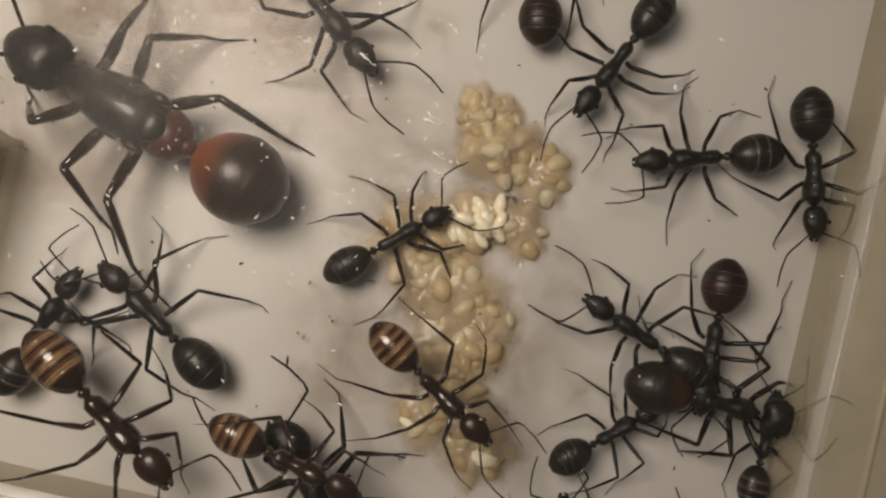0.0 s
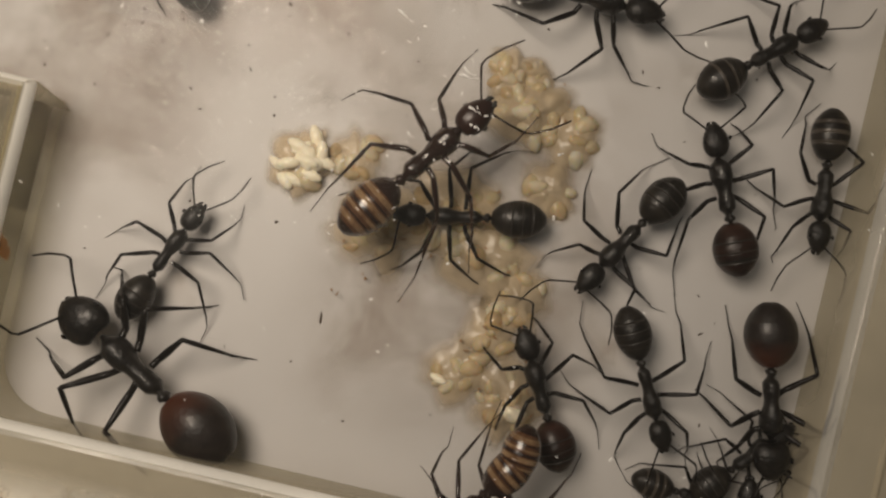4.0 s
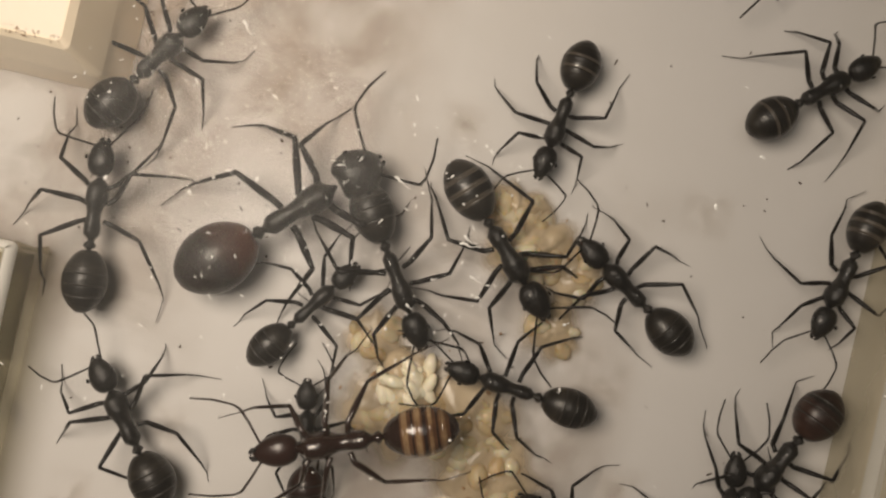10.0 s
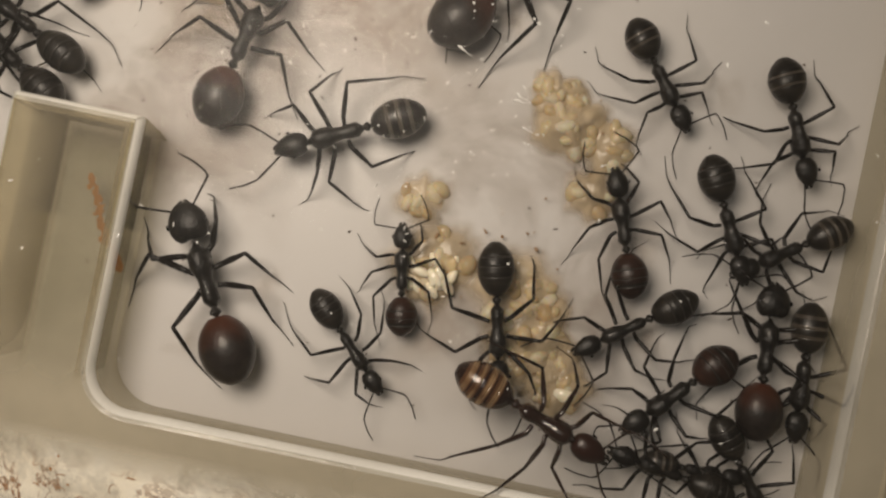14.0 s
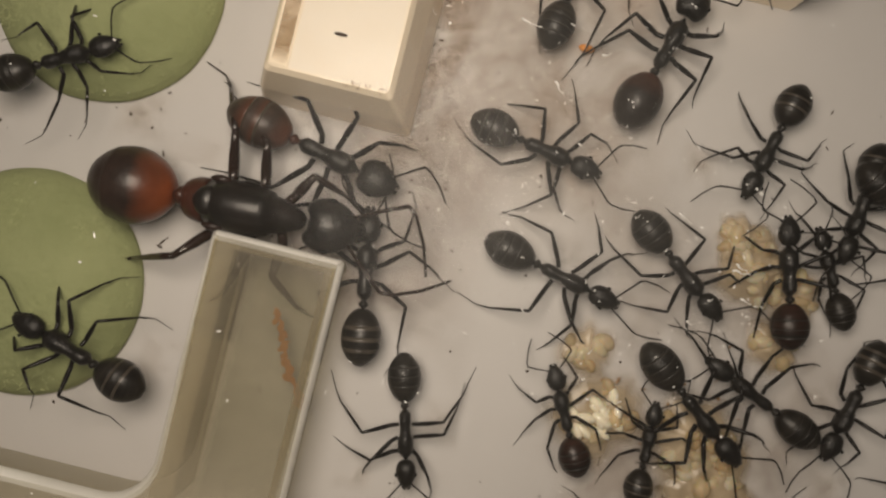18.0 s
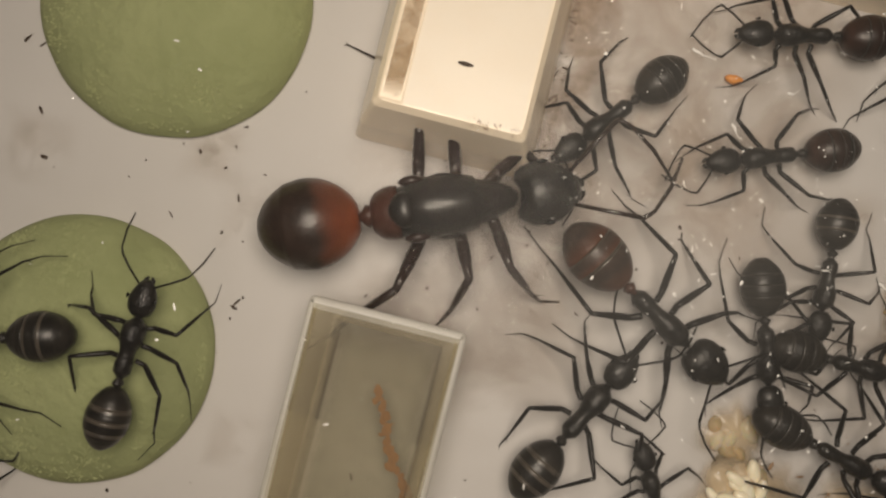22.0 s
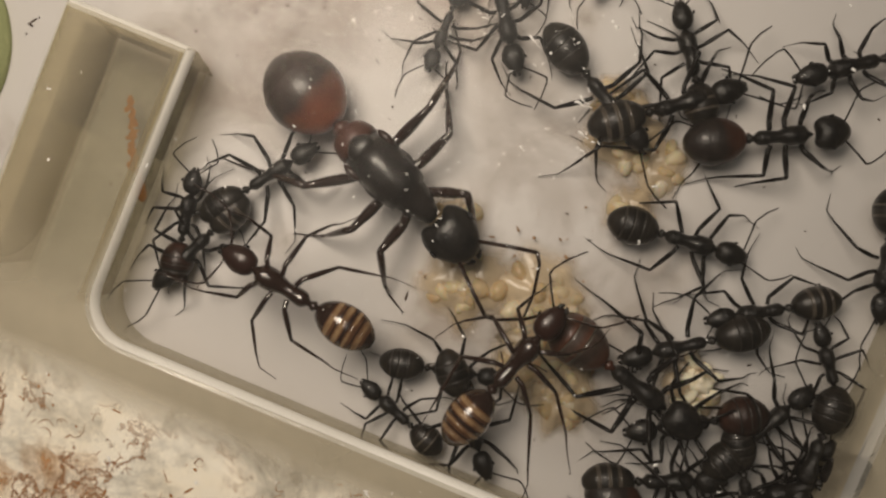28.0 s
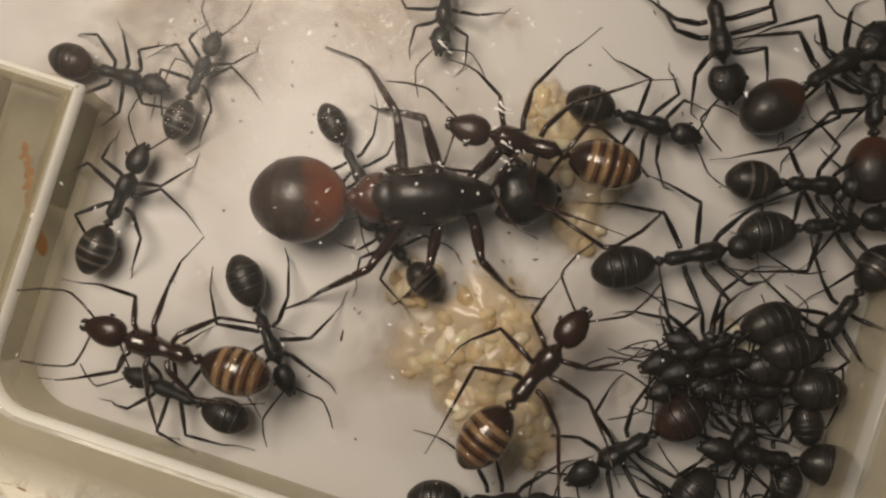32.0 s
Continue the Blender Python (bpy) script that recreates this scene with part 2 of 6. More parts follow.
BROODDARK = material("brood_gut", (0.33, 0.20, 0.10), 0.6, mottle=0.5, scale=2500)


def two_tone(name, dark, red, start, end):
    """A shell that turns from dark to reddish towards its front end, with an uneven border."""
    m = material(name, dark, 0.42, spec=0.32, mottle=1.0, scale=2200, second=[c * 2.4 for c in dark], bump=0.35, bump_scale=7000, coat=0.22)
    nt = m.node_tree
    b = nt.nodes["Principled BSDF"]
    co = nt.nodes.new("ShaderNodeTexCoord")
    sep = nt.nodes.new("ShaderNodeSeparateXYZ")
    nt.links.new(co.outputs["Generated"], sep.inputs[0])
    n = nt.nodes.new("ShaderNodeTexNoise")
    n.inputs["Scale"].default_value, n.inputs["Detail"].default_value = 900, 5
    nt.links.new(co.outputs["Object"], n.inputs["Vector"])
    add = nt.nodes.new("ShaderNodeMath")
    add.operation = "MULTIPLY_ADD"
    add.inputs[1].default_value = 0.45
    nt.links.new(n.outputs["Fac"], add.inputs[0])
    nt.links.new(sep.outputs["X"], add.inputs[2])
    ramp = nt.nodes.new("ShaderNodeMapRange")
    ramp.inputs["From Min"].default_value, ramp.inputs["From Max"].default_value = start + 0.22, end + 0.22
    nt.links.new(add.outputs[0], ramp.inputs["Value"])
    mix = nt.nodes.new("ShaderNodeMix")
    mix.data_type = "RGBA"
    nt.links.new(ramp.outputs[0], mix.inputs["Factor"])
    nt.links.new(b.inputs["Base Color"].links[0].from_socket, mix.inputs["A"])
    mix.inputs["B"].default_value = (*red, 1)
    nt.links.new(mix.outputs["Result"], b.inputs["Base Color"])
    return m


RUSSET = two_tone("russet_gaster_shell", (0.028, 0.019, 0.015), (0.092, 0.036, 0.020), 0.4, 0.95)
MAJOR = two_tone("major_gaster_shell", (0.0105, 0.0078, 0.0066), (0.075, 0.023, 0.0105), 0.55, 1.08)
QUEEN = two_tone("queen_gaster_shell", (0.017, 0.010, 0.0075), (0.31, 0.072, 0.017), 0.60, 1.16)
QUEENBACK = material("queen_thorax_shell", (0.007, 0.0058, 0.005), 0.42, spec=0.32, mottle=0.9, scale=1400, second=(0.015, 0.010, 0.008), bump=1.0, bump_scale=1800, coat=0.25)
for glossy, coat, dull in ((QUEEN, 0.35, 0.2), (QUEENBACK, 0.3, 0.12)):
    glossy.node_tree.nodes["Principled BSDF"].inputs["Coat Weight"].default_value = coat
    glossy.node_tree.nodes["Principled BSDF"].inputs["Coat Roughness"].default_value = dull


def film(name, colour, second, scale, low, high, most, veins=False, solid=0.25):
    """A thin stained film: a ragged noise decides where it lies, and between the stains the floor shows."""
    m = material(name, colour, 0.7, mottle=0.9, scale=scale * 2, second=second)
    nt = m.node_tree
    b, out = nt.nodes["Principled BSDF"], nt.nodes["Material Output"]
    co = nt.nodes.new("ShaderNodeTexCoord")
    warp = nt.nodes.new("ShaderNodeTexNoise")
    warp.inputs["Scale"].default_value, warp.inputs["Detail"].default_value = scale, 9
    warp.inputs["Roughness"].default_value = 0.68
    warp.inputs["Distortion"].default_value = 0.25 if veins else 0.4
    nt.links.new(co.outputs["Object"], warp.inputs["Vector"])
    ramp = nt.nodes.new("ShaderNodeMapRange")
    ramp.inputs["From Min"].default_value, ramp.inputs["From Max"].default_value, ramp.inputs["To Max"].default_value = low, high, most
    if veins:
        # narrow branching lines where the noise crosses its middle, in patches
        off = nt.nodes.new("ShaderNodeMath")
        off.operation = "SUBTRACT"
        off.inputs[1].default_value = 0.5
        mag = nt.nodes.new("ShaderNodeMath")
        mag.operation = "ABSOLUTE"
        nt.links.new(warp.outputs["Fac"], off.inputs[0])
        nt.links.new(off.outputs[0], mag.inputs[0])
        nt.links.new(mag.outputs[0], ramp.inputs["Value"])
    else:
        nt.links.new(warp.outputs["Fac"], ramp.inputs["Value"])
    # the film fades out towards the rim of its sheet
    rim = nt.nodes.new("ShaderNodeVectorMath")
    rim.operation = "SUBTRACT"
    rim.inputs[1].default_value = (0.5, 0.5, 0.5)
    nt.links.new(co.outputs["Generated"], rim.inputs[0])
    flat = nt.nodes.new("ShaderNodeVectorMath")
    flat.operation = "MULTIPLY"
    flat.inputs[1].default_value = (1, 1, 0)
    nt.links.new(rim.outputs[0], flat.inputs[0])
    side = nt.nodes.new("ShaderNodeVectorMath")
    side.operation = "ABSOLUTE"
    nt.links.new(flat.outputs[0], side.inputs[0])
    axes = nt.nodes.new("ShaderNodeSeparateXYZ")
    nt.links.new(side.outputs[0], axes.inputs[0])
    size = nt.nodes.new("ShaderNodeMath")
    size.operation = "MAXIMUM"
    nt.links.new(axes.outputs["X"], size.inputs[0])
    nt.links.new(axes.outputs["Y"], size.inputs[1])
    fade = nt.nodes.new("ShaderNodeMapRange")
    fade.inputs["From Min"].default_value, fade.inputs["From Max"].default_value = 0.5, solid
    nt.links.new(size.outputs["Value"], fade.inputs["Value"])
    mul = nt.nodes.new("ShaderNodeMath")
    mul.operation = "MULTIPLY"
    nt.links.new(ramp.outputs[0], mul.inputs[0])
    nt.links.new(fade.outputs[0], mul.inputs[1])
    tr = nt.nodes.new("ShaderNodeBsdfTransparent")
    mix = nt.nodes.new("ShaderNodeMixShader")
    nt.links.new(mul.outputs[0], mix.inputs[0])
    nt.links.new(tr.outputs[0], mix.inputs[1])
    nt.links.new(b.outputs[0], mix.inputs[2])
    nt.links.new(mix.outputs[0], out.inputs["Surface"])
    return m


RUST = film("rust_film", (0.56, 0.29, 0.075), (0.37, 0.15, 0.028), 150, 0.525, 0.68, 0.85, solid=0.40)
VEIN = film("rust_veins", (0.46, 0.22, 0.07), (0.22, 0.09, 0.03), 95, 0.014, 0.0, 0.85, veins=True, solid=0.40)
GRIME = film("grime_film", (0.30, 0.19, 0.10), (0.22, 0.15, 0.09), 130, 0.40, 0.75, 0.5)
GRIMEDENSE = film("dense_grime", (0.42, 0.27, 0.14), (0.26, 0.15, 0.07), 240, 0.32, 0.80, 0.6)
GRIMETAN = film("tan_grime_film", (0.50, 0.36, 0.20), (0.26, 0.16, 0.08), 350, 0.22, 0.62, 0.75, solid=0.42)
SMEAR = film("tan_smear", (0.48, 0.35, 0.22), (0.30, 0.20, 0.12), 420, 0.42, 0.75, 0.45, solid=0.0)
# shade of the hollow tongue, painted as a grey-green sheet thinning at its rim
HOLLOWSHADE = film("painted_hollow_shade", (0.25, 0.265, 0.21), (0.38, 0.37, 0.29), 80, 0.1, 0.5, 0.42, solid=0.36)
SCALE = film("lime_scale", (0.99, 0.95, 0.84), (0.96, 0.87, 0.70), 130, 0.28, 0.50, 1.0, solid=0.43)
SCALE.node_tree.nodes["Principled BSDF"].inputs["Roughness"].default_value = 0.3
ORANGE = material("orange_seed", (0.75, 0.30, 0.06), 0.4)
TABLE = material("table_wood", (0.30, 0.22, 0.15), 0.5, mottle=0.6, scale=40, bump=0.2)


# ---- building helpers ----
def mesh_of(name, verts, faces, mats, idx=None, smooth=True):
    me = bpy.data.meshes.new(name)
    me.from_pydata([tuple(c * MM for c in v) for v in verts], [], faces)
    for m in mats:
        me.materials.append(m)
    for k, p in enumerate(me.polygons):
        p.use_smooth = smooth
        if idx:
            p.material_index = idx[k]
    me.update()
    return me


def part(name, me, parent=None, at=(0, 0, 0), label=""):
    ob = new(name, me)
    ob.location = [c * MM for c in at]
    if parent:
        ob.parent = parent
    if label:
        tagged(ob, label)
    return ob


def lathe(profile, sides=14, shape=lambda x, a, r: (x, r * math.cos(a), r * math.sin(a))):
    """Rings of (x, radius) about the x axis, closed at both ends. Returns verts and faces; face k of ring i is i * sides + k."""
    verts, faces = [], []
    for x, r in profile:
        for k in range(sides):
            verts.append(shape(x, 2 * math.pi * k / sides, r))
    for i in range(len(profile) - 1):
        for k in range(sides):
            a, b = i * sides + k, i * sides + (k + 1) % sides
            faces.append((a, b, b + sides, a + sides))
    faces.append(tuple(range(sides))[::-1])
    faces.append(tuple(range((len(profile) - 1) * sides, len(profile) * sides)))
    return verts, faces


def tube(points, radii, sides=6):
    """A round tapered tube along a line of points."""
    verts, faces = [], []
    for i, p in enumerate(points):
        a = Vector(points[max(i - 1, 0)])
        b = Vector(points[min(i + 1, len(points) - 1)])
        d = (b - a).normalized()
        u = d.cross(Vector((0.13, 0.21, 0.97))).normalized()
        w = d.cross(u)
        for k in range(sides):
            q = 2 * math.pi * k / sides
            verts.append(tuple(Vector(p) + (u * math.cos(q) + w * math.sin(q)) * radii[i]))
    n = len(points)
    for i in range(n - 1):
        for k in range(sides):
            a, b = i * sides + k, i * sides + (k + 1) % sides
            faces.append((a, b, b + sides, a + sides))
    faces.append(tuple(range(sides))[::-1])
    faces.append(tuple(range((n - 1) * sides, n * sides)))
    return verts, faces


def joined(pieces):
    verts, faces, idx = [], [], []
    for v, f, i in pieces:
        n = len(verts)
        verts += v
        faces += [tuple(k + n for k in q) for q in f]
        idx += [i] * len(f)
    return verts, faces, idx


def rounded(points, radii, steps=7):
    """A closed outline with its corners rounded."""
    out, n = [], len(points)
    for i, p in enumerate(points):
        p = Vector(p)
        a, b = Vector(points[i - 1]), Vector(points[(i + 1) % n])
        r = radii[i]
        if r <= 0:
            out.append(tuple(p))
            continue
        u, w = (a - p).normalized(), (b - p).normalized()
        half = u.angle(w) / 2
        d = r / math.tan(half)
        s, e = p + u * d, p + w * d
        c = p + (u + w).normalized() * (r / math.sin(half))
        a0, a1 = math.atan2(*(s - c).yx), math.atan2(*(e - c).yx)
        da = (a1 - a0 + math.pi) % (2 * math.pi) - math.pi
        out += [(c.x + r * math.cos(a0 + da * k / steps), c.y + r * math.sin(a0 + da * k / steps)) for k in range(steps + 1)]
    return out


def offset(outline, d):
    """The outline moved to its left-hand side by d."""
    out, n = [], len(outline)
    for i, p in enumerate(outline):
        a, p, b = Vector(outline[i - 1]), Vector(p), Vector(outline[(i + 1) % n])
        n1 = Vector((-(p - a).y, (p - a).x)).normalized()
        n2 = Vector((-(b - p).y, (b - p).x)).normalized()
        m = (n1 + n2).normalized()
        out.append(tuple(p + m * d / max(0.35, m.dot(n1))))
    return out


# ---- the nest: floor, acrylic plate with its chambers, lid ----
CHAMBER = rounded(
    [(23.1, -12.1), (23.1, 61.0), (5.0, 61.0), (5.0, 23.4), (-47.0, 23.4), (-47.0, -11.4), (-23.1, -11.4), (-23.1, 3.3), (-16.0, 3.3), (-16.0, -12.1)],
    [1.6, 2, 2, 1, 2, 2.5, 2.4, 0.3, 0.3, 2.2])


def build_nest():
    v = [(-90, -60, 0), (70, -60, 0), (70, 70, 0), (-90, 70, 0)]
    v += [(x, y, -3.0) for x, y, z in v]
    f = [(0, 1, 2, 3), (7, 6, 5, 4), (0, 4, 5, 1), (1, 5, 6, 2), (2, 6, 7, 3), (3, 7, 4, 0)]
    tagged(part("floor", mesh_of("floor", v, f, [WHITE], smooth=False)), "smooth white plastic floor of the ant nest", "floor", kind="structure")
    v = [(-900, -900, -3.2), (900, -900, -3.2), (900, 900, -3.2), (-900, 900, -3.2)]
    tagged(part("table", mesh_of("table", v, [(0, 1, 2, 3)], [TABLE])), "plain wooden table under the nest", "table", kind="structure")

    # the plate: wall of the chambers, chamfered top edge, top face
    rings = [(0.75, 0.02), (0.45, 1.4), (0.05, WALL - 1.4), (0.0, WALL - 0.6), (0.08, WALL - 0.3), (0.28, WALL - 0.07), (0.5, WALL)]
    n = len(CHAMBER)
    verts = []
    for d, z in rings:
        verts += [(x, y, z) for x, y in offset(CHAMBER, -d)]
    faces, idx = [], []
    for r in range(len(rings) - 1):
        for k in range(n):
            a, b = r * n + k, r * n + (k + 1) % n
            faces.append((a, a + n, b + n, b))
            # two rings of the chamfer carry the painted highlight
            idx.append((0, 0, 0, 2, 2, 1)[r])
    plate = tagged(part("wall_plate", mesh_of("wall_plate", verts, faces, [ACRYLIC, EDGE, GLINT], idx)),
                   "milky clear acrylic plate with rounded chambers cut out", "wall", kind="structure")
    bm = bmesh.new()
    ring = [bm.verts.new((x * MM, y * MM, WALL * MM)) for x, y in offset(CHAMBER, -0.5)]
    rim = [bm.verts.new((x * MM, y * MM, WALL * MM)) for x, y in ((-85, -55), (65, -55), (65, 65), (-85, 65))]
    edges = [bm.edges.new((q[i - 1], q[i])) for q in (ring, rim) for i in range(len(q))]
    bmesh.ops.triangle_fill(bm, use_beauty=True, use_dissolve=False, edges=edges)
    bmesh.ops.recalc_face_normals(bm, faces=bm.faces)
    me = bpy.data.meshes.new("plate_top")
    bm.to_mesh(me)
    bm.free()
    me.materials.append(ACRYLIC)
    part("plate_top", me, plate)

    # a second raised line round the chambers, where the lid's seal sits
    verts, faces, n = [], [], len(CHAMBER)
    for d, z in ((2.5, WALL), (2.55, WALL + 0.14), (2.75, WALL + 0.16), (2.83, WALL)):
        verts += [(x, y, z) for x, y in offset(CHAMBER, -d)]
    for r in range(3):
        for k in range(n):
            a, b = r * n + k, r * n + (k + 1) % n
            if CHAMBER[k][0] > 22 and CHAMBER[(k + 1) % n][0] > 21:
                faces.append((a, a + n, b + n, b))
    part("seal_line", mesh_of("seal_line", verts, faces, [ACRYLIC]), plate, label="thin clear raised line along the wall")

    # the hollow in the tongue between the chambers: thick side walls round a pocket
    outer = [(-22.95, -11.0), (-16.15, -11.0), (-16.15, 3.15), (-22.95, 3.15)]
    inner = [(-21.75, -11.0), (-16.9, -11.0), (-16.9, 2.5), (-21.75, 2.5)]
    v = [(x, y, z) for ring, z in ((inner, 0.9), (inner, WALL - 0.3), (outer, WALL - 0.25)) for x, y in ring]
    f = [(a + k, a + (k + 1) % 4, a + 4 + (k + 1) % 4, a + 4 + k) for a in (0, 4) for k in (1, 2, 3)]
    part("pocket_wall", mesh_of("pocket_wall", v, f, [POCKET], smooth=False), plate, label="thick milky side walls of the hollow tongue")

    # the free-standing cream block between the chambers
    def ring(d, r):
        return rounded([(-14.95 - d, 11.25 + d), (-14.95 - d, 23.6), (-23.3 + d, 23.6), (-23.3 + d, 11.25 + d)], [r] * 4, 4)

    rings = [(ring(-0.25, 0.3), 0.03), (ring(0.1, 0.3), 2.4), (ring(0.7, 0.3), WALL - 0.35), (ring(0.95, 0.3), WALL), (ring(1.3, 0.2), WALL)]
    n = len(rings[0][0])
    verts = [(x, y, z) for o, z in rings for x, y in o]
    faces = []
    for r in range(len(rings) - 1):
        for k in range(n):
            a, b = r * n + k, r * n + (k + 1) % n
            faces.append((a, b, b + n, a + n))
    block = tagged(part("wall_block", mesh_of("wall_block", verts, faces, [CREAM], smooth=False)), "cream acrylic block with a flat glossy top between two chambers", "wall", kind="structure")
    v = [(x, y, WALL + 0.004) for x, y in ((-15.98, 12.28), (-15.98, 23.5), (-21.3, 23.5), (-21.3, 12.28))]
    # the thick streaked side bar of the block, a little proud of the top
    q = [(-22.33, 12.25), (-21.25, 12.25), (-21.25, 23.5), (-22.33, 23.5)]
    v2 = [(x, y, z) for z in (WALL - 0.3, WALL + 0.02) for x, y in q] + [(-21.32, 12.35, WALL + 0.06), (-21.32, 23.5, WALL + 0.06), (-22.25, 23.5, WALL + 0.06), (-22.25, 12.35, WALL + 0.06)]
    f2 = [(0, 1, 5, 4), (1, 2, 6, 5), (3, 0, 4, 7), (4, 5, 8, 11), (5, 6, 9, 8), (7, 4, 11, 10), (8, 9, 10, 11)]
    part("block_side", mesh_of("block_side", v2, f2, [CREAM], smooth=False), block, label="thick cream side bar of the block")
    part("block_panel", mesh_of("block_panel", v, [(0, 1, 2, 3)], [CREAM_TOP], smooth=False), block, label="glossy cream top of the block")

    # the cream edge of the far wall
    v = [(-14.9, 23.45, 0.02), (4.9, 23.45, 0.02), (4.9, 23.45, WALL - 0.3), (-14.9, 23.45, WALL - 0.3), (-14.9, 23.8, WALL + 0.05), (4.9, 23.8, WALL + 0.05), (-14.9, 27.5, WALL + 0.05), (4.9, 27.5, WALL + 0.05), (-14.9, 27.5, 0.02), (4.9, 27.5, 0.02)]
    f = [(0, 1, 2, 3), (3, 2, 5, 4), (4, 5, 7, 6), (6, 7, 9, 8), (0, 3, 4, 6, 8), (1, 9, 7, 5, 2)]
    tagged(part("wall_far", mesh_of("wall_far", v, f, [CREAM], smooth=False)), "cream acrylic edge of the far chamber wall", "wall", kind="structure")

    # the lid
    v = [(-85, -55, LIDZ), (65, -55, LIDZ), (65, 65, LIDZ), (-85, 65, LIDZ)]
    v += [(x, y, LIDZ + 0.8) for x, y, z in v]
    f = [(3, 2, 1, 0), (4, 5, 6, 7), (0, 1, 5, 4), (1, 2, 6, 5), (2, 3, 7, 6), (3, 0, 4, 7)]
    lid = tagged(part("lid_pane", mesh_of("lid_pane", v, f, [LID], smooth=False)), "thin clear plastic lid sprinkled with dust", "lid", kind="structure")
    lid.visible_shadow = False


build_nest()


# ---- green pads, brood, specks ----
def pad_height(q):
    """Height of the domed pad at a share q of its radius."""
    return 0.35 + 2.6 * max(0.0, 1 - q * q) ** 0.62


def green_pad(x, y, r, seed):
    rnd = random.Random(seed)
    n, verts, faces = 190, [], []
    wob = [0.06 * noise.noise((3 * math.cos(6.283 * k / n), 3 * math.sin(6.283 * k / n), seed)) for k in range(n)]
    wob = [(wob[k - 1] + wob[k] + wob[(k + 1) % n]) / 2 for k in range(n)]
    prof = [(1.0, 0.0), (1.01, 0.3)] + [(q, pad_height(q)) for q in (0.998, 0.985, 0.97, 0.955)] + [(0.94 - k * 0.02, pad_height(0.94 - k * 0.02)) for k in range(46)]
    for q, z in prof:
        for k in range(n):
            a = 2 * math.pi * k / n
            rr = (r + wob[k]) * q
            px, py = math.cos(a) * rr, math.sin(a) * rr
            dz = 0.10 * noise.noise((px * 0.5, py * 0.5, seed)) + 0.05 * noise.noise((px * 1.6, py * 1.6, seed)) + (0.03 + 0.05 * max(0.0, noise.noise((px * 0.3, py * 0.3, seed + 3)))) * noise.noise((px * 3.6, py * 3.6, seed)) if z > 0.5 else 0
            verts.append((rr * math.cos(a), rr * math.sin(a), z + dz))
    for i in range(len(prof) - 1):
        for k in range(n):
            a, b = i * n + k, i * n + (k + 1) % n
            faces.append((a, b, b + n, a + n))
    faces.append(tuple(range((len(prof) - 1) * n, len(prof) * n)))
    pad = tagged(part("green_pad", mesh_of("green_pad", verts, faces, [GREEN]), at=(x, y, 0)),
                 "round matt green sponge pad on the white floor", "pad", "green pads")
    # pale crumbs of sponge on its skin, in patches
    pieces = []
    while len(pieces) < 2600:
        a, q = rnd.uniform(0, 6.283), math.sqrt(rnd.random()) * 0.97
        px, py = r * q * math.cos(a), r * q * math.sin(a)
        if noise.noise((px * 0.35, py * 0.35, seed + 5)) + 0.35 * noise.noise((px * 1.6, py * 1.6, seed)) < rnd.uniform(-0.15, 0.5):
            continue
        w, z = rnd.uniform(0.03, 0.075), pad_height(q) + 0.02
        pts = [(px + w * rnd.uniform(0.6, 1.3) * math.cos(k * 1.257), py + w * rnd.uniform(0.6, 1.3) * math.sin(k * 1.257), z - 0.02) for k in range(5)] + [(px, py, z + w * 0.6)]
        pieces.append((pts, [(k, (k + 1) % 5, 5) for k in range(5)], 0))
    vv, ff, ii = joined(pieces)
    tagged(part("fuzz", mesh_of("fuzz", vv, ff, [FUZZ]), pad, label="pale green crumbs on the sponge"), kind="stuff")
    return pad


green_pad(-33.9, -2.4, 6.5, 3)
green_pad(-33.6, 15.2, 6.6, 8)


def blob(size, bend=0.25, sides=9, rings=8):
    """A plump curved grub of the given length."""
    prof = [(size * (-0.5 + i / rings), size * 0.27 * (math.sin(math.pi * (0.06 + 0.88 * i / rings)) ** 0.62) * (1 + 0.05 * (i % 2))) for i in range(rings + 1)]
    return lathe(prof, sides, lambda x, a, r: (x, r * math.cos(a) + bend * x * x / size, r * math.sin(a)))


def larva_mesh(bend, wide, skin):
    """A plump grub with a brown gut showing through its skin."""
    v, f = blob(1.0, bend, 10, 8)
    core, g = blob(0.42, 0.0, 7, 5)
    vv, ff, ii = joined([([(x, y * wide, z * wide) for x, y, z in v], f, 0), ([(x + 0.12, y, z + 0.05) for x, y, z in core], g, 1)])
    return mesh_of("larva", vv, ff, [skin, BROODDARK], ii)


LARVA = [larva_mesh(0.25, 1.3, BROOD), larva_mesh(0.5, 1.2, BROOD), larva_mesh(0.05, 1.45, BROOD), larva_mesh(0.35, 1.35, PALE), larva_mesh(0.1, 1.2, PALE)]
v, f = blob(1.1, 0.0, 10, 8)
v = [(x * 1.0, y * 0.95, z * 0.95) for x, y, z in v]
EGGS = mesh_of("egg", v, f, [EGG])


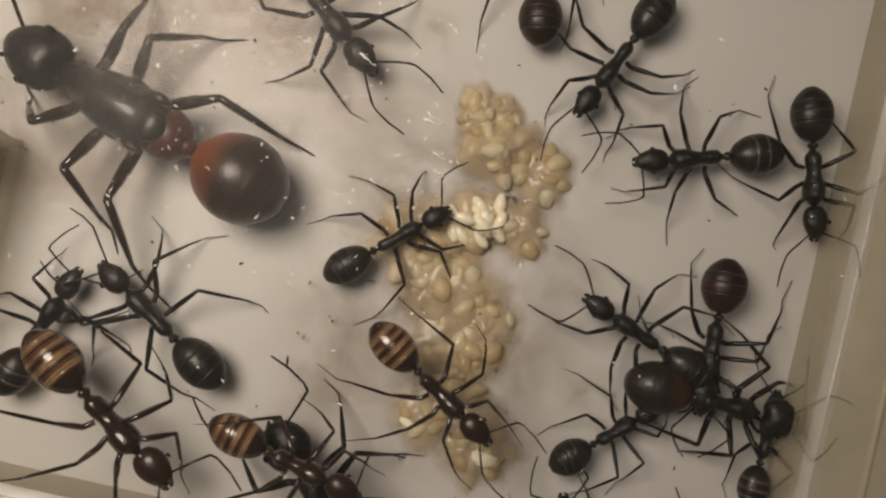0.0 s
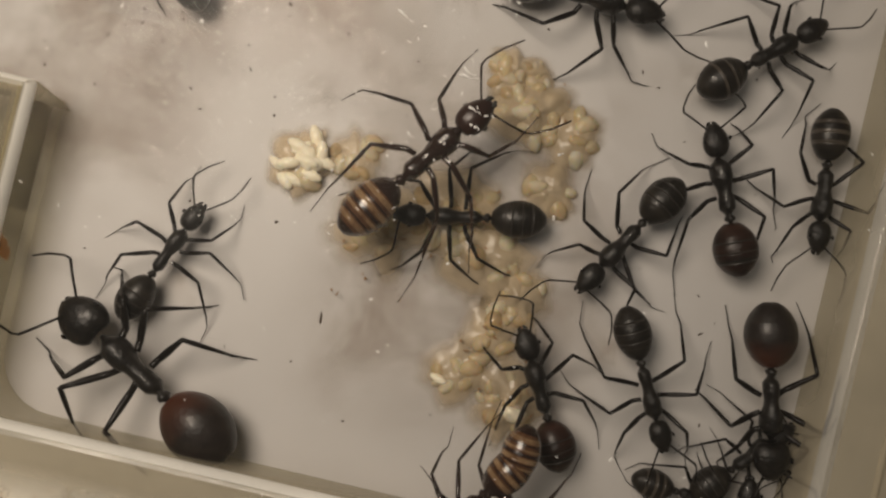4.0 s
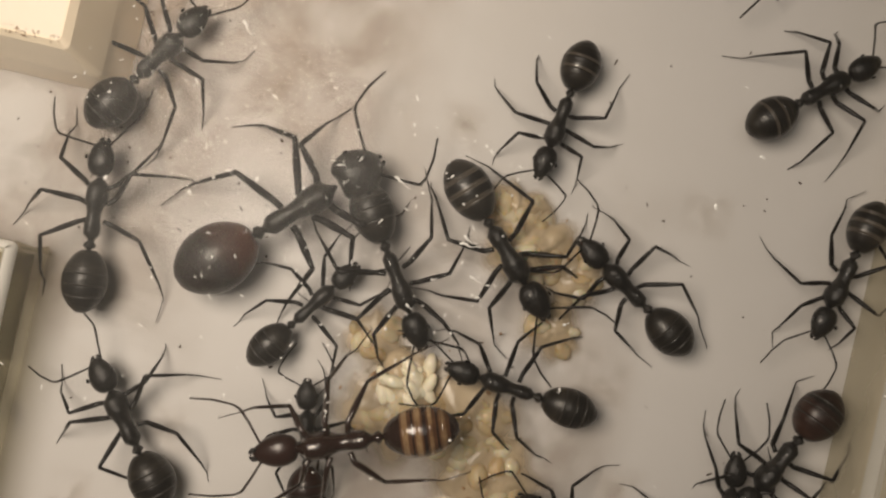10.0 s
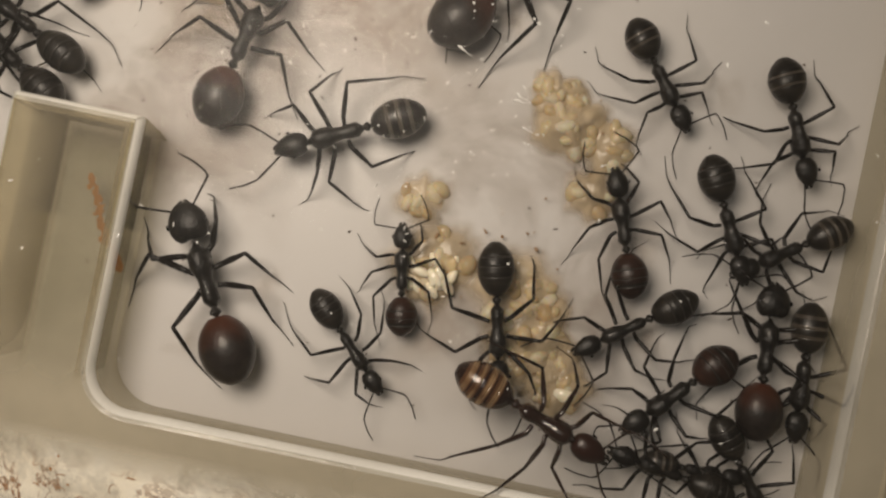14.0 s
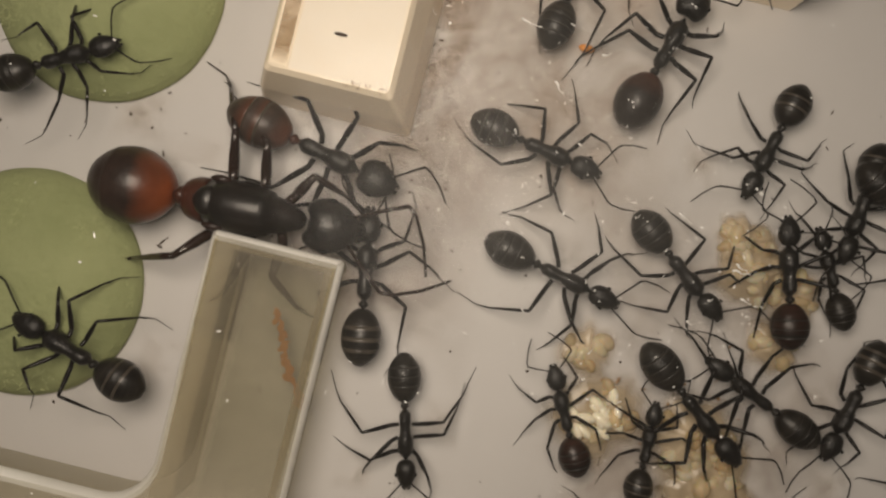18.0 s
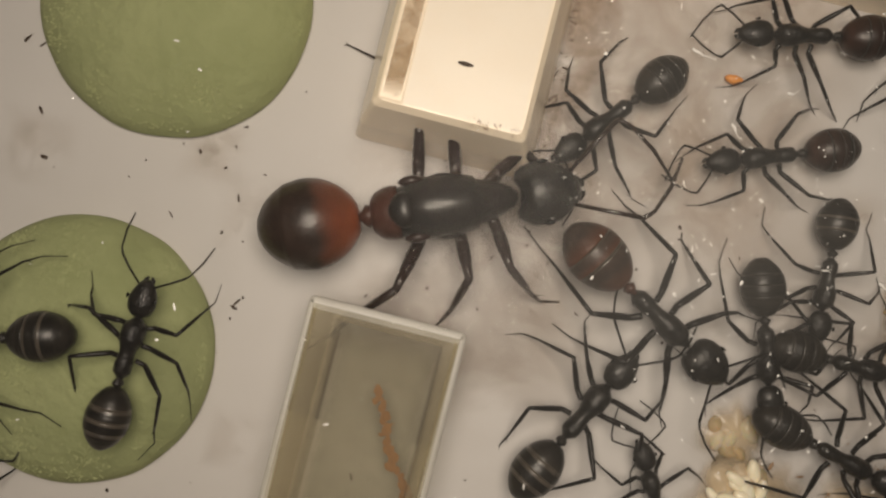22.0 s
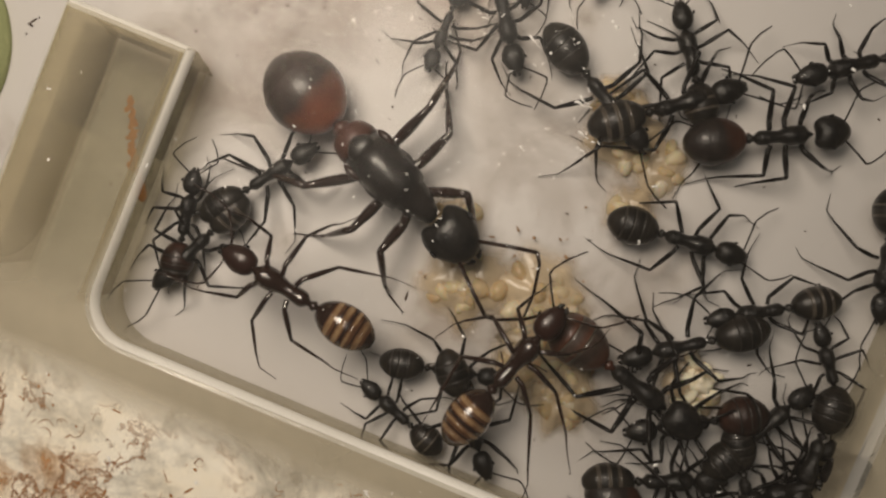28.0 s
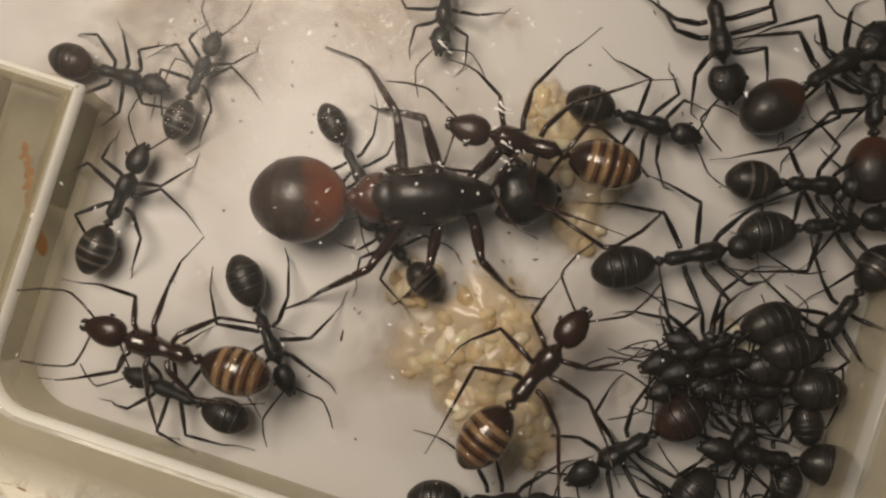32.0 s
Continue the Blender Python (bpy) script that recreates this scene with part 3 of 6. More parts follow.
def mound(x, y, r, high, seed):
    """A low lumpy heap: rings of a dome with a knobbly skin."""
    n, rings = 44, 15
    vv, ff = [(x, y, high)], []
    for i in range(1, rings + 1):
        q = i / rings
        for k in range(n):
            a = 2 * math.pi * k / n
            rr = r * q * (1.05 + 0.42 * noise.noise((math.cos(a) * 1.7 + x, math.sin(a) * 1.7 + y, seed)) + 0.10 * noise.noise((math.cos(a) * 6 + x, math.sin(a) * 6, seed)))
            px, py = x + rr * math.cos(a), y + rr * math.sin(a)
            lump = 0.22 * noise.noise((px * 1.1, py * 1.1, seed)) + 0.08 * noise.noise((px * 3.0, py * 3.0, seed))
            vv.append((px, py, max(0.006, high * (1 - q * q) ** 1.5 * (0.85 + lump * 1.6))))
    ff += [(0, 1 + k, 1 + (k + 1) % n) for k in range(n)]
    for i in range(rings - 1):
        for k in range(n):
            a, b = 1 + i * n + k, 1 + i * n + (k + 1) % n
            ff.append((a, a + n, b + n, b))
    return vv, ff


def brood_pile(name, label, spots, seed, eggs=0.0, scale=1.0):
    """A heap of grubs sunk in a soft mound round several spots (x, y, radius, count, height)."""
    rnd = random.Random(seed)
    x0, y0 = spots[0][0], spots[0][1]
    pile = tagged(new(name), label, "brood")
    pile.location = (x0 * MM, y0 * MM, 0)
    pieces = []
    for x, y, r, count, high in spots:
        for k in range(count if eggs == 1 else count // 2):
            a, q = rnd.uniform(0, 6.283), math.sqrt(rnd.random()) * (1.0 if eggs == 1 else 0.88)
            egg = rnd.random() < eggs
            top = 0.62 * high * (1 - (q / 1.3) ** 2) ** 1.5
            z = 0.3 + high * (1 - q * q) * rnd.random() if eggs == 1 else top + rnd.uniform(-0.30, 0.0) + (0.3 if egg else 0)
            ob = part("egg" if egg else "larva", EGGS if egg else rnd.choice(LARVA), pile)
            s = scale * (rnd.uniform(0.75, 1.05) if egg else rnd.uniform(0.7, 1.35))
            ob.matrix_basis = (Matrix.Translation(((x - x0 + r * q * math.cos(a)) * MM, (y - y0 + r * q * math.sin(a)) * MM, z * MM))
                               @ Euler((rnd.uniform(0, 6), rnd.uniform(-0.3, 0.3), rnd.uniform(0, 6))).to_matrix().to_4x4() @ Matrix.Diagonal((s, s, s, 1)))
        if eggs < 1:
            pieces.append((*mound(x - x0, y - y0, r * 1.3, high * 0.8, seed), 0))
    if pieces:
        vv, ff, ii = joined(pieces)
        part("mat", mesh_of("mat", vv, ff, [MOUND]), pile, label="soft tan mass of matted grubs")
    return pile


brood_pile("brood_pile", "long heap of cream ant larvae matted together", [(5.4, 9.9, 1.3, 26, 1.3), (6.6, 8.2, 1.8, 34, 1.5), (9.0, 7.4, 1.5, 20, 0.9), (8.6, 4.4, 1.4, 18, 0.9)], 11)
BROADHEAP = brood_pile("brood_pile", "broad heap of pale larvae and small grubs", [(3.6, 2.6, 2.2, 26, 1.0), (5.8, 0.6, 2.2, 34, 1.1), (8.0, -0.9, 1.6, 22, 0.9)], 12)
brood_pile("brood_pile", "low heap of tan larvae by the middle of the floor", [(7.4, -3.4, 1.5, 18, 0.8), (6.2, -6.0, 1.6, 20, 0.8), (9.0, -6.6, 1.8, 26, 1.0)], 13, 0.06)
YOUNGHEAP = brood_pile("brood_pile", "small heap of young larvae", [(-0.6, 1.6, 1.4, 16, 0.7), (0.8, -2.0, 2.2, 34, 1.0)], 14, 0.03)
EGGCLUSTER = brood_pile("egg_cluster", "bright cluster of wet white eggs carried by the ants", [(0.0, 0.0, 1.3, 42, 1.1), (0.9, 0.5, 1.1, 20, 0.8)], 15, 0.62, 1.15)


v, f = blob(1.7, 0.0, 12, 10)
LONEEGG = tagged(part("single_egg", mesh_of("single_egg", [(x * 0.8, y * 1.1, z * 1.0) for x, y, z in v], f, [EGG])), "single plump white egg moved across the floor", "egg")


def specks(name, label, material_, count, area, size, z, seed, flat=0.3, avoid=0.0):
    """Many small crumbs in one mesh."""
    rnd = random.Random(seed)
    pieces = []
    for k in range(count):
        x, y = rnd.uniform(area[0], area[2]), rnd.uniform(area[1], area[3])
        s = rnd.uniform(*size) * (2.0 if rnd.random() < 0.06 else 1.0)
        pts = []
        long, turn = rnd.choice((1.0, 1.3, 1.8, 2.6)), rnd.uniform(0, 3.14)
        for i in range(6):
            a = i * math.pi / 3
            q = s * rnd.uniform(0.45, 1.15)
            u, w = q * math.cos(a) * long, q * math.sin(a) / math.sqrt(long)
            pts.append((x + u * math.cos(turn) - w * math.sin(turn), y + u * math.sin(turn) + w * math.cos(turn), z))
        pts += [(x + rnd.uniform(-0.3, 0.3) * s, y + rnd.uniform(-0.3, 0.3) * s, z + s * flat)]
        pieces.append((pts, [(i, (i + 1) % 6, 6) for i in range(6)] + [(5, 4, 3, 2, 1, 0)], 0))
    vv, ff, ii = joined(pieces)
    return tagged(part(name, mesh_of(name, vv, ff, [material_], smooth=False)), label, "dust", kind="stuff")


specks("dust_specks", "white dust specks on the clear lid", DUST, 240, (-40, -30, 26, 26), (0.02, 0.075), LIDZ + 0.82, 21)
specks("dust_specks", "dense white dust on the lid near the block", DUST, 420, (-14.5, 8, 2, 24), (0.012, 0.045), LIDZ + 0.82, 22)
specks("dust_specks", "bright dust and lint flakes on the lid over the brood", DUST, 110, (-9.5, -1.5, 5, 14), (0.03, 0.085), LIDZ + 0.82, 30, 0.6)
specks("dirt_crumbs", "dark crumbs scattered on the white floor", DIRT, 110, (-42, -10, 20, 22), (0.025, 0.10), 0.01, 23)
specks("dirt_crumbs", "brown crumbs along the side of the block", DIRT, 90, (-14.9, 9.5, -14.2, 23), (0.02, 0.09), 0.01, 24)
specks("dirt_crumbs", "brown grime dots on the front edge of the block", BROODDARK, 34, (-18.6, 12.05, -15.9, 12.45), (0.015, 0.06), WALL + 0.012, 33)
specks("dirt_crumbs", "brown grime dots on the block's side bar", BROODDARK, 60, (-22.2, 12.4, -21.4, 23.4), (0.015, 0.06), WALL + 0.072, 34)
specks("dirt_crumbs", "dirt round the gap between the chambers", DIRT, 34, (-20, 4, -6, 12), (0.02, 0.09), 0.01, 25)
specks("pad_crumbs", "dark crumbs round the green pads", DIRT, 40, (-41, -10, -26, 21), (0.06, 0.16), 0.01, 26)


def squiggle(x, y, seed, length=0.9, wide=0.05):
    rnd = random.Random(seed)
    pts, a = [], rnd.uniform(-0.5, 0.5)
    px, py = x, y
    for k in range(7):
        pts.append((px, py, LIDZ + 0.84))
        a += rnd.uniform(-0.7, 0.7)
        px, py = px + length / 7 * math.cos(a), py + length / 7 * math.sin(a)
    vv, ff = tube(pts, [wide * (0.5 + 0.5 * math.sin(0.4 + k)) + 0.015 for k in range(7)], 5)
    return tagged(part("lint", mesh_of("lint", vv, ff, [DUST])), "curled white lint fibre on the lid", "lint", "lint on the lid")


for k, (x, y, n) in enumerate([(2.7, 7.5, 1.1), (2.8, 7.9, 0.8), (-7.9, 14.4, 0.9), (1.1, 4.6, 0.4), (3.8, 5.5, 0.4), (8.0, 2.6, 0.3), (7.6, 5.2, 0.3), (0.6, -13.6, 0.5),
                               (-10.2, 17.0, 1.3), (-11.6, -16.8, 0.6), (3.4, 6.3, 0.7), (-0.5, 9.6, 1.0), (-6.0, 16.2, 0.6)]):
    squiggle(x, y, 40 + k, n)


def stain(way, wide, seed, z, count=46):
    """A ragged rusty streak of thin flakes along a wavering line."""
    rnd = random.Random(seed)
    pieces = []
    for k in range(count):
        u = k / (count - 1) * (len(way) - 1.001)
        i = int(u)
        x = way[i][0] + (way[i + 1][0] - way[i][0]) * (u - i) + rnd.gauss(0, wide * 0.3)
        y = way[i][1] + (way[i + 1][1] - way[i][1]) * (u - i)
        w = wide * (0.35 + 0.65 * abs(math.sin(k * 0.55 + seed))) * rnd.uniform(0.5, 1.1)
        n = 9
        pts = [(x + w * rnd.uniform(0.4, 1.2) * math.cos(6.283 * q / n), y + w * rnd.uniform(0.4, 1.2) * math.sin(6.283 * q / n), z + 0.003 * k) for q in range(n)]
        pts.append((x, y, z + 0.003 * k + 0.03))
        pieces.append((pts, [(q, (q + 1) % n, n) for q in range(n)], 0))
    vv, ff, ii = joined(pieces)
    return tagged(part("stain", mesh_of("stain", vv, ff, [STAIN], smooth=False)), "ragged rusty streak in the clear acrylic", "stain")


STREAK = [(-19.2, -0.5), (-18.9, -1.2), (-18.5, -2.0), (-18.35, -2.6), (-18.0, -3.1), (-17.7, -3.7), (-17.0, -4.3), (-16.8, -4.8), (-16.6, -5.2)]
stain(STREAK, 0.30, 5, 2.2, 72)


def film_sheet(name, label, x0, y0, x1, y1, z, mat):
    v = [(x0, y0, z), (x1, y0, z), (x1, y1, z), (x0, y1, z)]
    return tagged(part(name, mesh_of(name, v, [(0, 1, 2, 3)], [mat], smooth=False)), label, "stain", kind="structure")


# this sheet stands in for the shade inside the tongue
film_sheet("shade_hollow", "greyish green shade painted on a sheet in the hollow tongue", -21.9, -13.0, -16.6, 3.2, 0.9, HOLLOWSHADE)
film_sheet("scale_bottom", "crust of white lime on the base outside the chamber", -42, -42, 34, -13.6, WALL + 0.006, SCALE)
film_sheet("vein_bottom", "branching rust-brown cracks in the lime crust", -34, -40, 20, -14.6, WALL + 0.014, VEIN)
film_sheet("stain_bottom", "rust-brown stains on the white base", -32, -40, 18, -14.2, WALL + 0.010, RUST)
for x, y, r in ((-12.5, 5.5, 1.6), (-4.2, 6.4, 1.3), (-9.0, -4.5, 1.4), (13.5, -3.0, 1.6), (15.0, 12.0, 1.5), (-13.2, -8.6, 1.2), (11.8, 2.4, 1.4), (-27.0, 6.0, 2.2), (-30.0, 8.5, 1.8), (-25.5, -5.0, 1.6), (-38.5, 6.5, 2.0), (2.0, 13.5, 1.5)):
    film_sheet("floor_smear", "small tan smear on the white floor", x - r, y - r, x + r, y + r, 0.024, SMEAR)
film_sheet("grime_rim", "tan grime along the rim of the cream block", -22.2, 12.4, -21.35, 24.0, WALL + 0.066, GRIMETAN)
film_sheet("grime_far", "brown grime along the edge of the far wall", -15.0, 23.8, 4.9, 26.5, WALL + 0.06, GRIMEDENSE)
film_sheet("grime_side", "dark brown grime where the block meets the floor", -16.2, 8.0, -12.2, 26.0, 0.016, GRIMEDENSE)
film_sheet("grime_gap", "brown grime on the floor beside the cream block", -19.5, 6.0, 1.0, 30.0, 0.010, GRIMEDENSE)
film_sheet("grime_corner", "faint brown grime on the chamber floor", -24.0, -3.0, -8.0, 14.0, 0.016, GRIME)
film_sheet("grime_middle", "faint yellowish film round the brood", -4.0, -11.0, 14.0, 13.0, 0.020, GRIME)
for k, (x, y, r, count) in enumerate([(6.4, 8.4, 2.2, 14), (5.4, 1.2, 2.6, 18), (8.2, -5.6, 2.4, 14), (0.6, -1.4, 2.0, 10)]):
    specks("brood_dots", "small brown dots among the larvae", BROODDARK, count, (x - r, y - r, x + r, y + r), (0.05, 0.13), 0.55, 60 + k, 0.5)


def scribbles(name, label, mat, count, area, size, z, seed):
    """Many tiny curled hairs lying on a surface, in loose bunches, in one mesh."""
    rnd = random.Random(seed)
    pieces = []
    while len(pieces) < count:
        x, y = rnd.uniform(area[0], area[2]), rnd.uniform(area[1], area[3])
        if noise.noise((x * 0.6, y * 0.6, seed)) < rnd.uniform(-0.3, 0.35):
            continue
        a, curl, pts = rnd.uniform(0, 6.28), rnd.uniform(-0.9, 0.9), []
        step = rnd.uniform(*size) / 5
        for k in range(6):
            pts.append((x, y, z))
            a += curl + rnd.uniform(-0.5, 0.5)
            x, y = x + step * math.cos(a), y + step * math.sin(a)
        w = rnd.uniform(0.010, 0.024)
        pieces.append((*tube(pts, [w * 0.5, w, w * 1.2, w, w * 0.8, w * 0.4], 4), 0))
    vv, ff, ii = joined(pieces)
    return tagged(part(name, mesh_of(name, vv, ff, [mat])), label, "dirt", kind="stuff")


scribbles("pin_marks", "tiny brown scribbles beside the bottom wall", STAIN, 130, (-0.6, -18.4, 7.7, -14.3), (0.25, 0.8), WALL + 0.02, 27)
scribbles("rust_threads", "fine rusty threads on the crusted base", STAIN, 260, (-26, -27, 10, -15.2), (0.3, 1.3), WALL + 0.02, 29)
specks("rust_crumbs", "rusty crumbs on the stained base", STAIN, 120, (-20, -26, 12, -15.0), (0.03, 0.14), WALL + 0.016, 28, 0.12)
v, f = blob(0.9, 0.1, 8, 6)
tagged(part("seed_husk", mesh_of("seed_husk", v, f, [ORANGE]), at=(-6.0, 18.4, 0.3)), "small orange seed husk on the floor", "husk")
v, f = blob(0.7, 0.0, 6, 5)
tagged(part("dark_fibre", mesh_of("dark_fibre", [(x, y * 0.5, z * 0.4) for x, y, z in v], f, [DIRT]), at=(-19.0, 14.6, WALL + 0.07)), "short dark fibre on the cream block", "fibre")


# ---- ants ----
def ovoid(length, wide, high, rings=12, sides=16):
    """A rounded body part along x."""
    prof = [(length * (i / rings - 0.5), math.sin(math.pi * (0.03 + 0.94 * i / rings)) ** 0.72) for i in range(rings + 1)]
    return lathe(prof, sides, lambda x, a, r: (x, r * wide / 2 * math.cos(a), r * high / 2 * math.sin(a)))


def gaster(length, wide, high, mats, bands, red=0.0, width=1, whole=True):
    """The hind body: four overlapping plates with pale seams. The front end is at +x."""
    prof, rows, rings = [], [], 40
    for i in range(rings + 1):
        u = i / rings
        q = math.sin(math.pi * (0.02 + 0.955 * u)) ** (0.48 if u > 0.5 else 0.48 + (0.0 if mats[0] in (MAJOR, QUEEN) else 0.08) * (1 - 2 * u))
        step = max(((u - s) for s in bands if u >= s), default=1.0)
        q *= 1 + 0.022 * math.exp(-((step / 0.035) ** 2)) if step < 0.2 else 1
        prof.append((length * (u - 0.5), q))
        seam = any(s - 0.022 * width <= u + 0.5 / rings <= s + 0.008 * width for s in bands)
        soft = mats[1] is GOLD and any(s - 0.036 * width <= u + 0.5 / rings <= s + 0.020 * width for s in bands)
        rows.append(1 if seam else 5 if soft else (4 if red == 0 and mats[0] in (DOWNY, RUSTY) and step < 0.05 else 2 if u > 1 - red else 0))
    v, f = lathe(prof, 20, lambda x, a, r: (x, r * wide / 2 * math.cos(a), r * high / 2 * math.sin(a)))
    idx = [rows[k // 20] for k in range(rings * 20)] + [0, 0]
    if whole:
        return [mesh_of("gaster", v, f, mats, idx)]
    # cut at the seams: the front plate first, then the plates behind it
    cuts = [0] + [round(s * rings) for s in bands] + [rings]
    plates = []
    for a, b in zip(cuts, cuts[1:]):
        vv = v[a * 20:(b + 1) * 20]
        ff = [tuple(k - a * 20 for k in f[n]) for n in range(a * 20, b * 20)]
        ff += [tuple(range(20))[::-1], tuple(range((b - a) * 20, (b - a + 1) * 20))]
        plates.append(mesh_of("gaster" if b == rings else "tergite", vv, ff, mats, idx[a * 20:b * 20] + [0, 0]))
    return plates[::-1]


HIPS = {"front": (1.35, 0.36), "mid": (0.65, 0.42), "hind": (-0.05, 0.36)}
BENDS = {
    "front": [(0, 0, 0), (0.2, 0.35, -0.1), (0.65, 1.35, 0.55), (1.75, 1.75, -0.75), (2.15, 1.8, -1.32), (2.85, 1.72, -1.45)],
    "mid": [(0, 0, 0), (0.1, 0.4, -0.1), (0.4, 1.75, 0.6), (-0.55, 2.75, -0.75), (-0.95, 3.1, -1.32), (-1.6, 3.6, -1.45)],
    "hind": [(0, 0, 0), (-0.1, 0.4, -0.1), (-0.75, 1.8, 0.65), (-2.55, 2.3, -0.75), (-3.15, 2.42, -1.32), (-4.2, 2.45, -1.45)],
}


def leg_meshes(kind, side, thick, mat, reach, low, rnd):
    """Thigh, shin and foot of one leg, in the leg's own space; each joint turns a little otherwise in every build of an ant."""
    bends = [Vector((x, y, z)) for x, y, z in BENDS[kind]]
    turns = [0, rnd.uniform(-14, 14), rnd.uniform(-24, 24), rnd.uniform(-12, 12), rnd.uniform(-22, 22)]
    long = rnd.uniform(0.88, 1.12) * reach
    pts, angle = [Vector((0, 0, 0))], 0.0
    for k in range(5):
        angle += radians(turns[k])
        step = bends[k + 1] - bends[k]
        step = Vector((step.x * math.cos(angle) - step.y * math.sin(angle), step.x * math.sin(angle) + step.y * math.cos(angle), 0)) * long
        pts.append(Vector((pts[-1].x + step.x, pts[-1].y + step.y, bends[k + 1].z * low)))
    pts = [Vector((p.x, p.y * side, p.z)) for p in pts]
    r = [0.11, 0.112, 0.076, 0.048, 0.028, 0.017]
    out = []
    for name, first, last in (("leg", 0, 2), ("tibia", 2, 3), ("tarsus", 3, 5)):
        fine, rad = [], []
        for i in range(first, last):
            for k in range(4):
                u = k / 4
                swell = (1.0, 1.22, 1.28, 1.12)[k] if i in (1, 2) else 1.0
                fine.append(tuple(pts[i].lerp(pts[i + 1], u)))
                rad.append(thick * swell * (r[i] * (1 - u) + r[i + 1] * u))
        fine.append(tuple(pts[last]))
        rad.append(thick * r[last])
        pieces = [(*tube(fine, rad, 7), 0)]
        d = (pts[5] - pts[4]).normalized()
        if name == "tibia":
            # a spur at its end
            pieces.append((*tube([tuple(pts[3]), tuple(pts[3] + d * 0.28 + Vector((0, 0, -0.08)))], [0.022, 0.005], 4), 0))
        if name == "tarsus":
            # two small claws
            for q in (-1, 1):
                c = d.cross(Vector((0, 0, 1))) * q
                pieces.append((*tube([tuple(pts[5]), tuple(pts[5] + d * 0.06 + c * 0.03), tuple(pts[5] + d * 0.09 + c * 0.055 - Vector((0, 0, 0.02)))], [0.014, 0.011, 0.005], 4), 0))
        v, f, i = joined(pieces)
        out.append((name, mesh_of(name, v, f, [mat], i)))
    return out


def antenna_meshes(side, mat, rnd):
    a, b = radians(rnd.uniform(-22, 22)), radians(rnd.uniform(-35, 35))
    pts = [(0, 0, 0), (0.55, 0.75, 0.25), (0.95, 1.25, 0.3), (1.25, 1.3, 0.2), (2.0, 1.15, -0.1), (2.75, 0.85, -0.45)]
    rad = [0.045, 0.050, 0.055, 0.042, 0.046, 0.034]
    turned = []
    for k, (x, y, z) in enumerate(pts):
        if k > 2:
            dx, dy = x - 0.95, y - 1.25
            x, y = 0.95 + dx * math.cos(b) - dy * math.sin(b), 1.25 + dx * math.sin(b) + dy * math.cos(b)
        turned.append(((x * math.cos(a) - y * math.sin(a)) * 0.92, (x * math.sin(a) + y * math.cos(a)) * side * 0.92, z))
    out = []
    for name, first, last in (("antenna", 0, 2), ("flagellum", 2, 5)):
        v, f = tube(turned[first:last + 1], rad[first:last + 1], 6)
        out.append((name, mesh_of(name, v, f, [mat])))
    return out


def mandible_mesh(side):
    v, f = tube([(-0.08, 0, 0), (0.06, 0.0, -0.03), (0.15, -0.07 * side, -0.04), (0.18, -0.12 * side, -0.04)], [0.10, 0.10, 0.07, 0.02], 6)
    return mesh_of("mandible", v, f, [SHELL])


def head_shape(length, wide, high, taper, lobes):
    """A blunt head that narrows to its front; lobes notch the back of it."""
    n = 18
    rings = [(length * (i / n - 0.5), math.sin(math.pi * (0.022 + 0.95 * i / n)) ** 0.5 * (1 - taper * i / n)) for i in range(n + 1)]

    def shape(x, a, r):
        y = r * wide / 2 * math.cos(a)
        back = max(0.0, -x / length * 2)
        return (x + lobes * length * 0.20 * back ** 2 * math.exp(-((y / (0.24 * wide)) ** 2)), y, r * high / 2 * math.sin(a))

    return lathe(rings, 22, shape)


def thorax_profile(s):
    prof = []
    for i in range(27):
        u = i / 26
        x = -0.95 + 2.84 * u
        r = s["chest"] * (0.17 + 0.20 * math.exp(-(((x - 1.08) / 0.58) ** 4)) + 0.06 * math.exp(-(((x - 0.25) / 0.3) ** 4)) + 0.10 * math.exp(-(((x + 0.42) / 0.4) ** 4)))
        prof.append((x, r * min(1, 4.5 * (1 - u) + 0.3) * min(1, 5 * u + 0.45)))
    return prof


QUEENCHEST = [(-0.72, 0.28), (-0.66, 0.42), (-0.5, 0.53), (-0.28, 0.59), (-0.24, 0.64), (0.1, 0.68), (0.5, 0.67), (0.85, 0.63), (1.06, 0.57), (1.09, 0.50), (1.4, 0.42), (1.6, 0.33), (1.78, 0.24), (1.9, 0.12)]


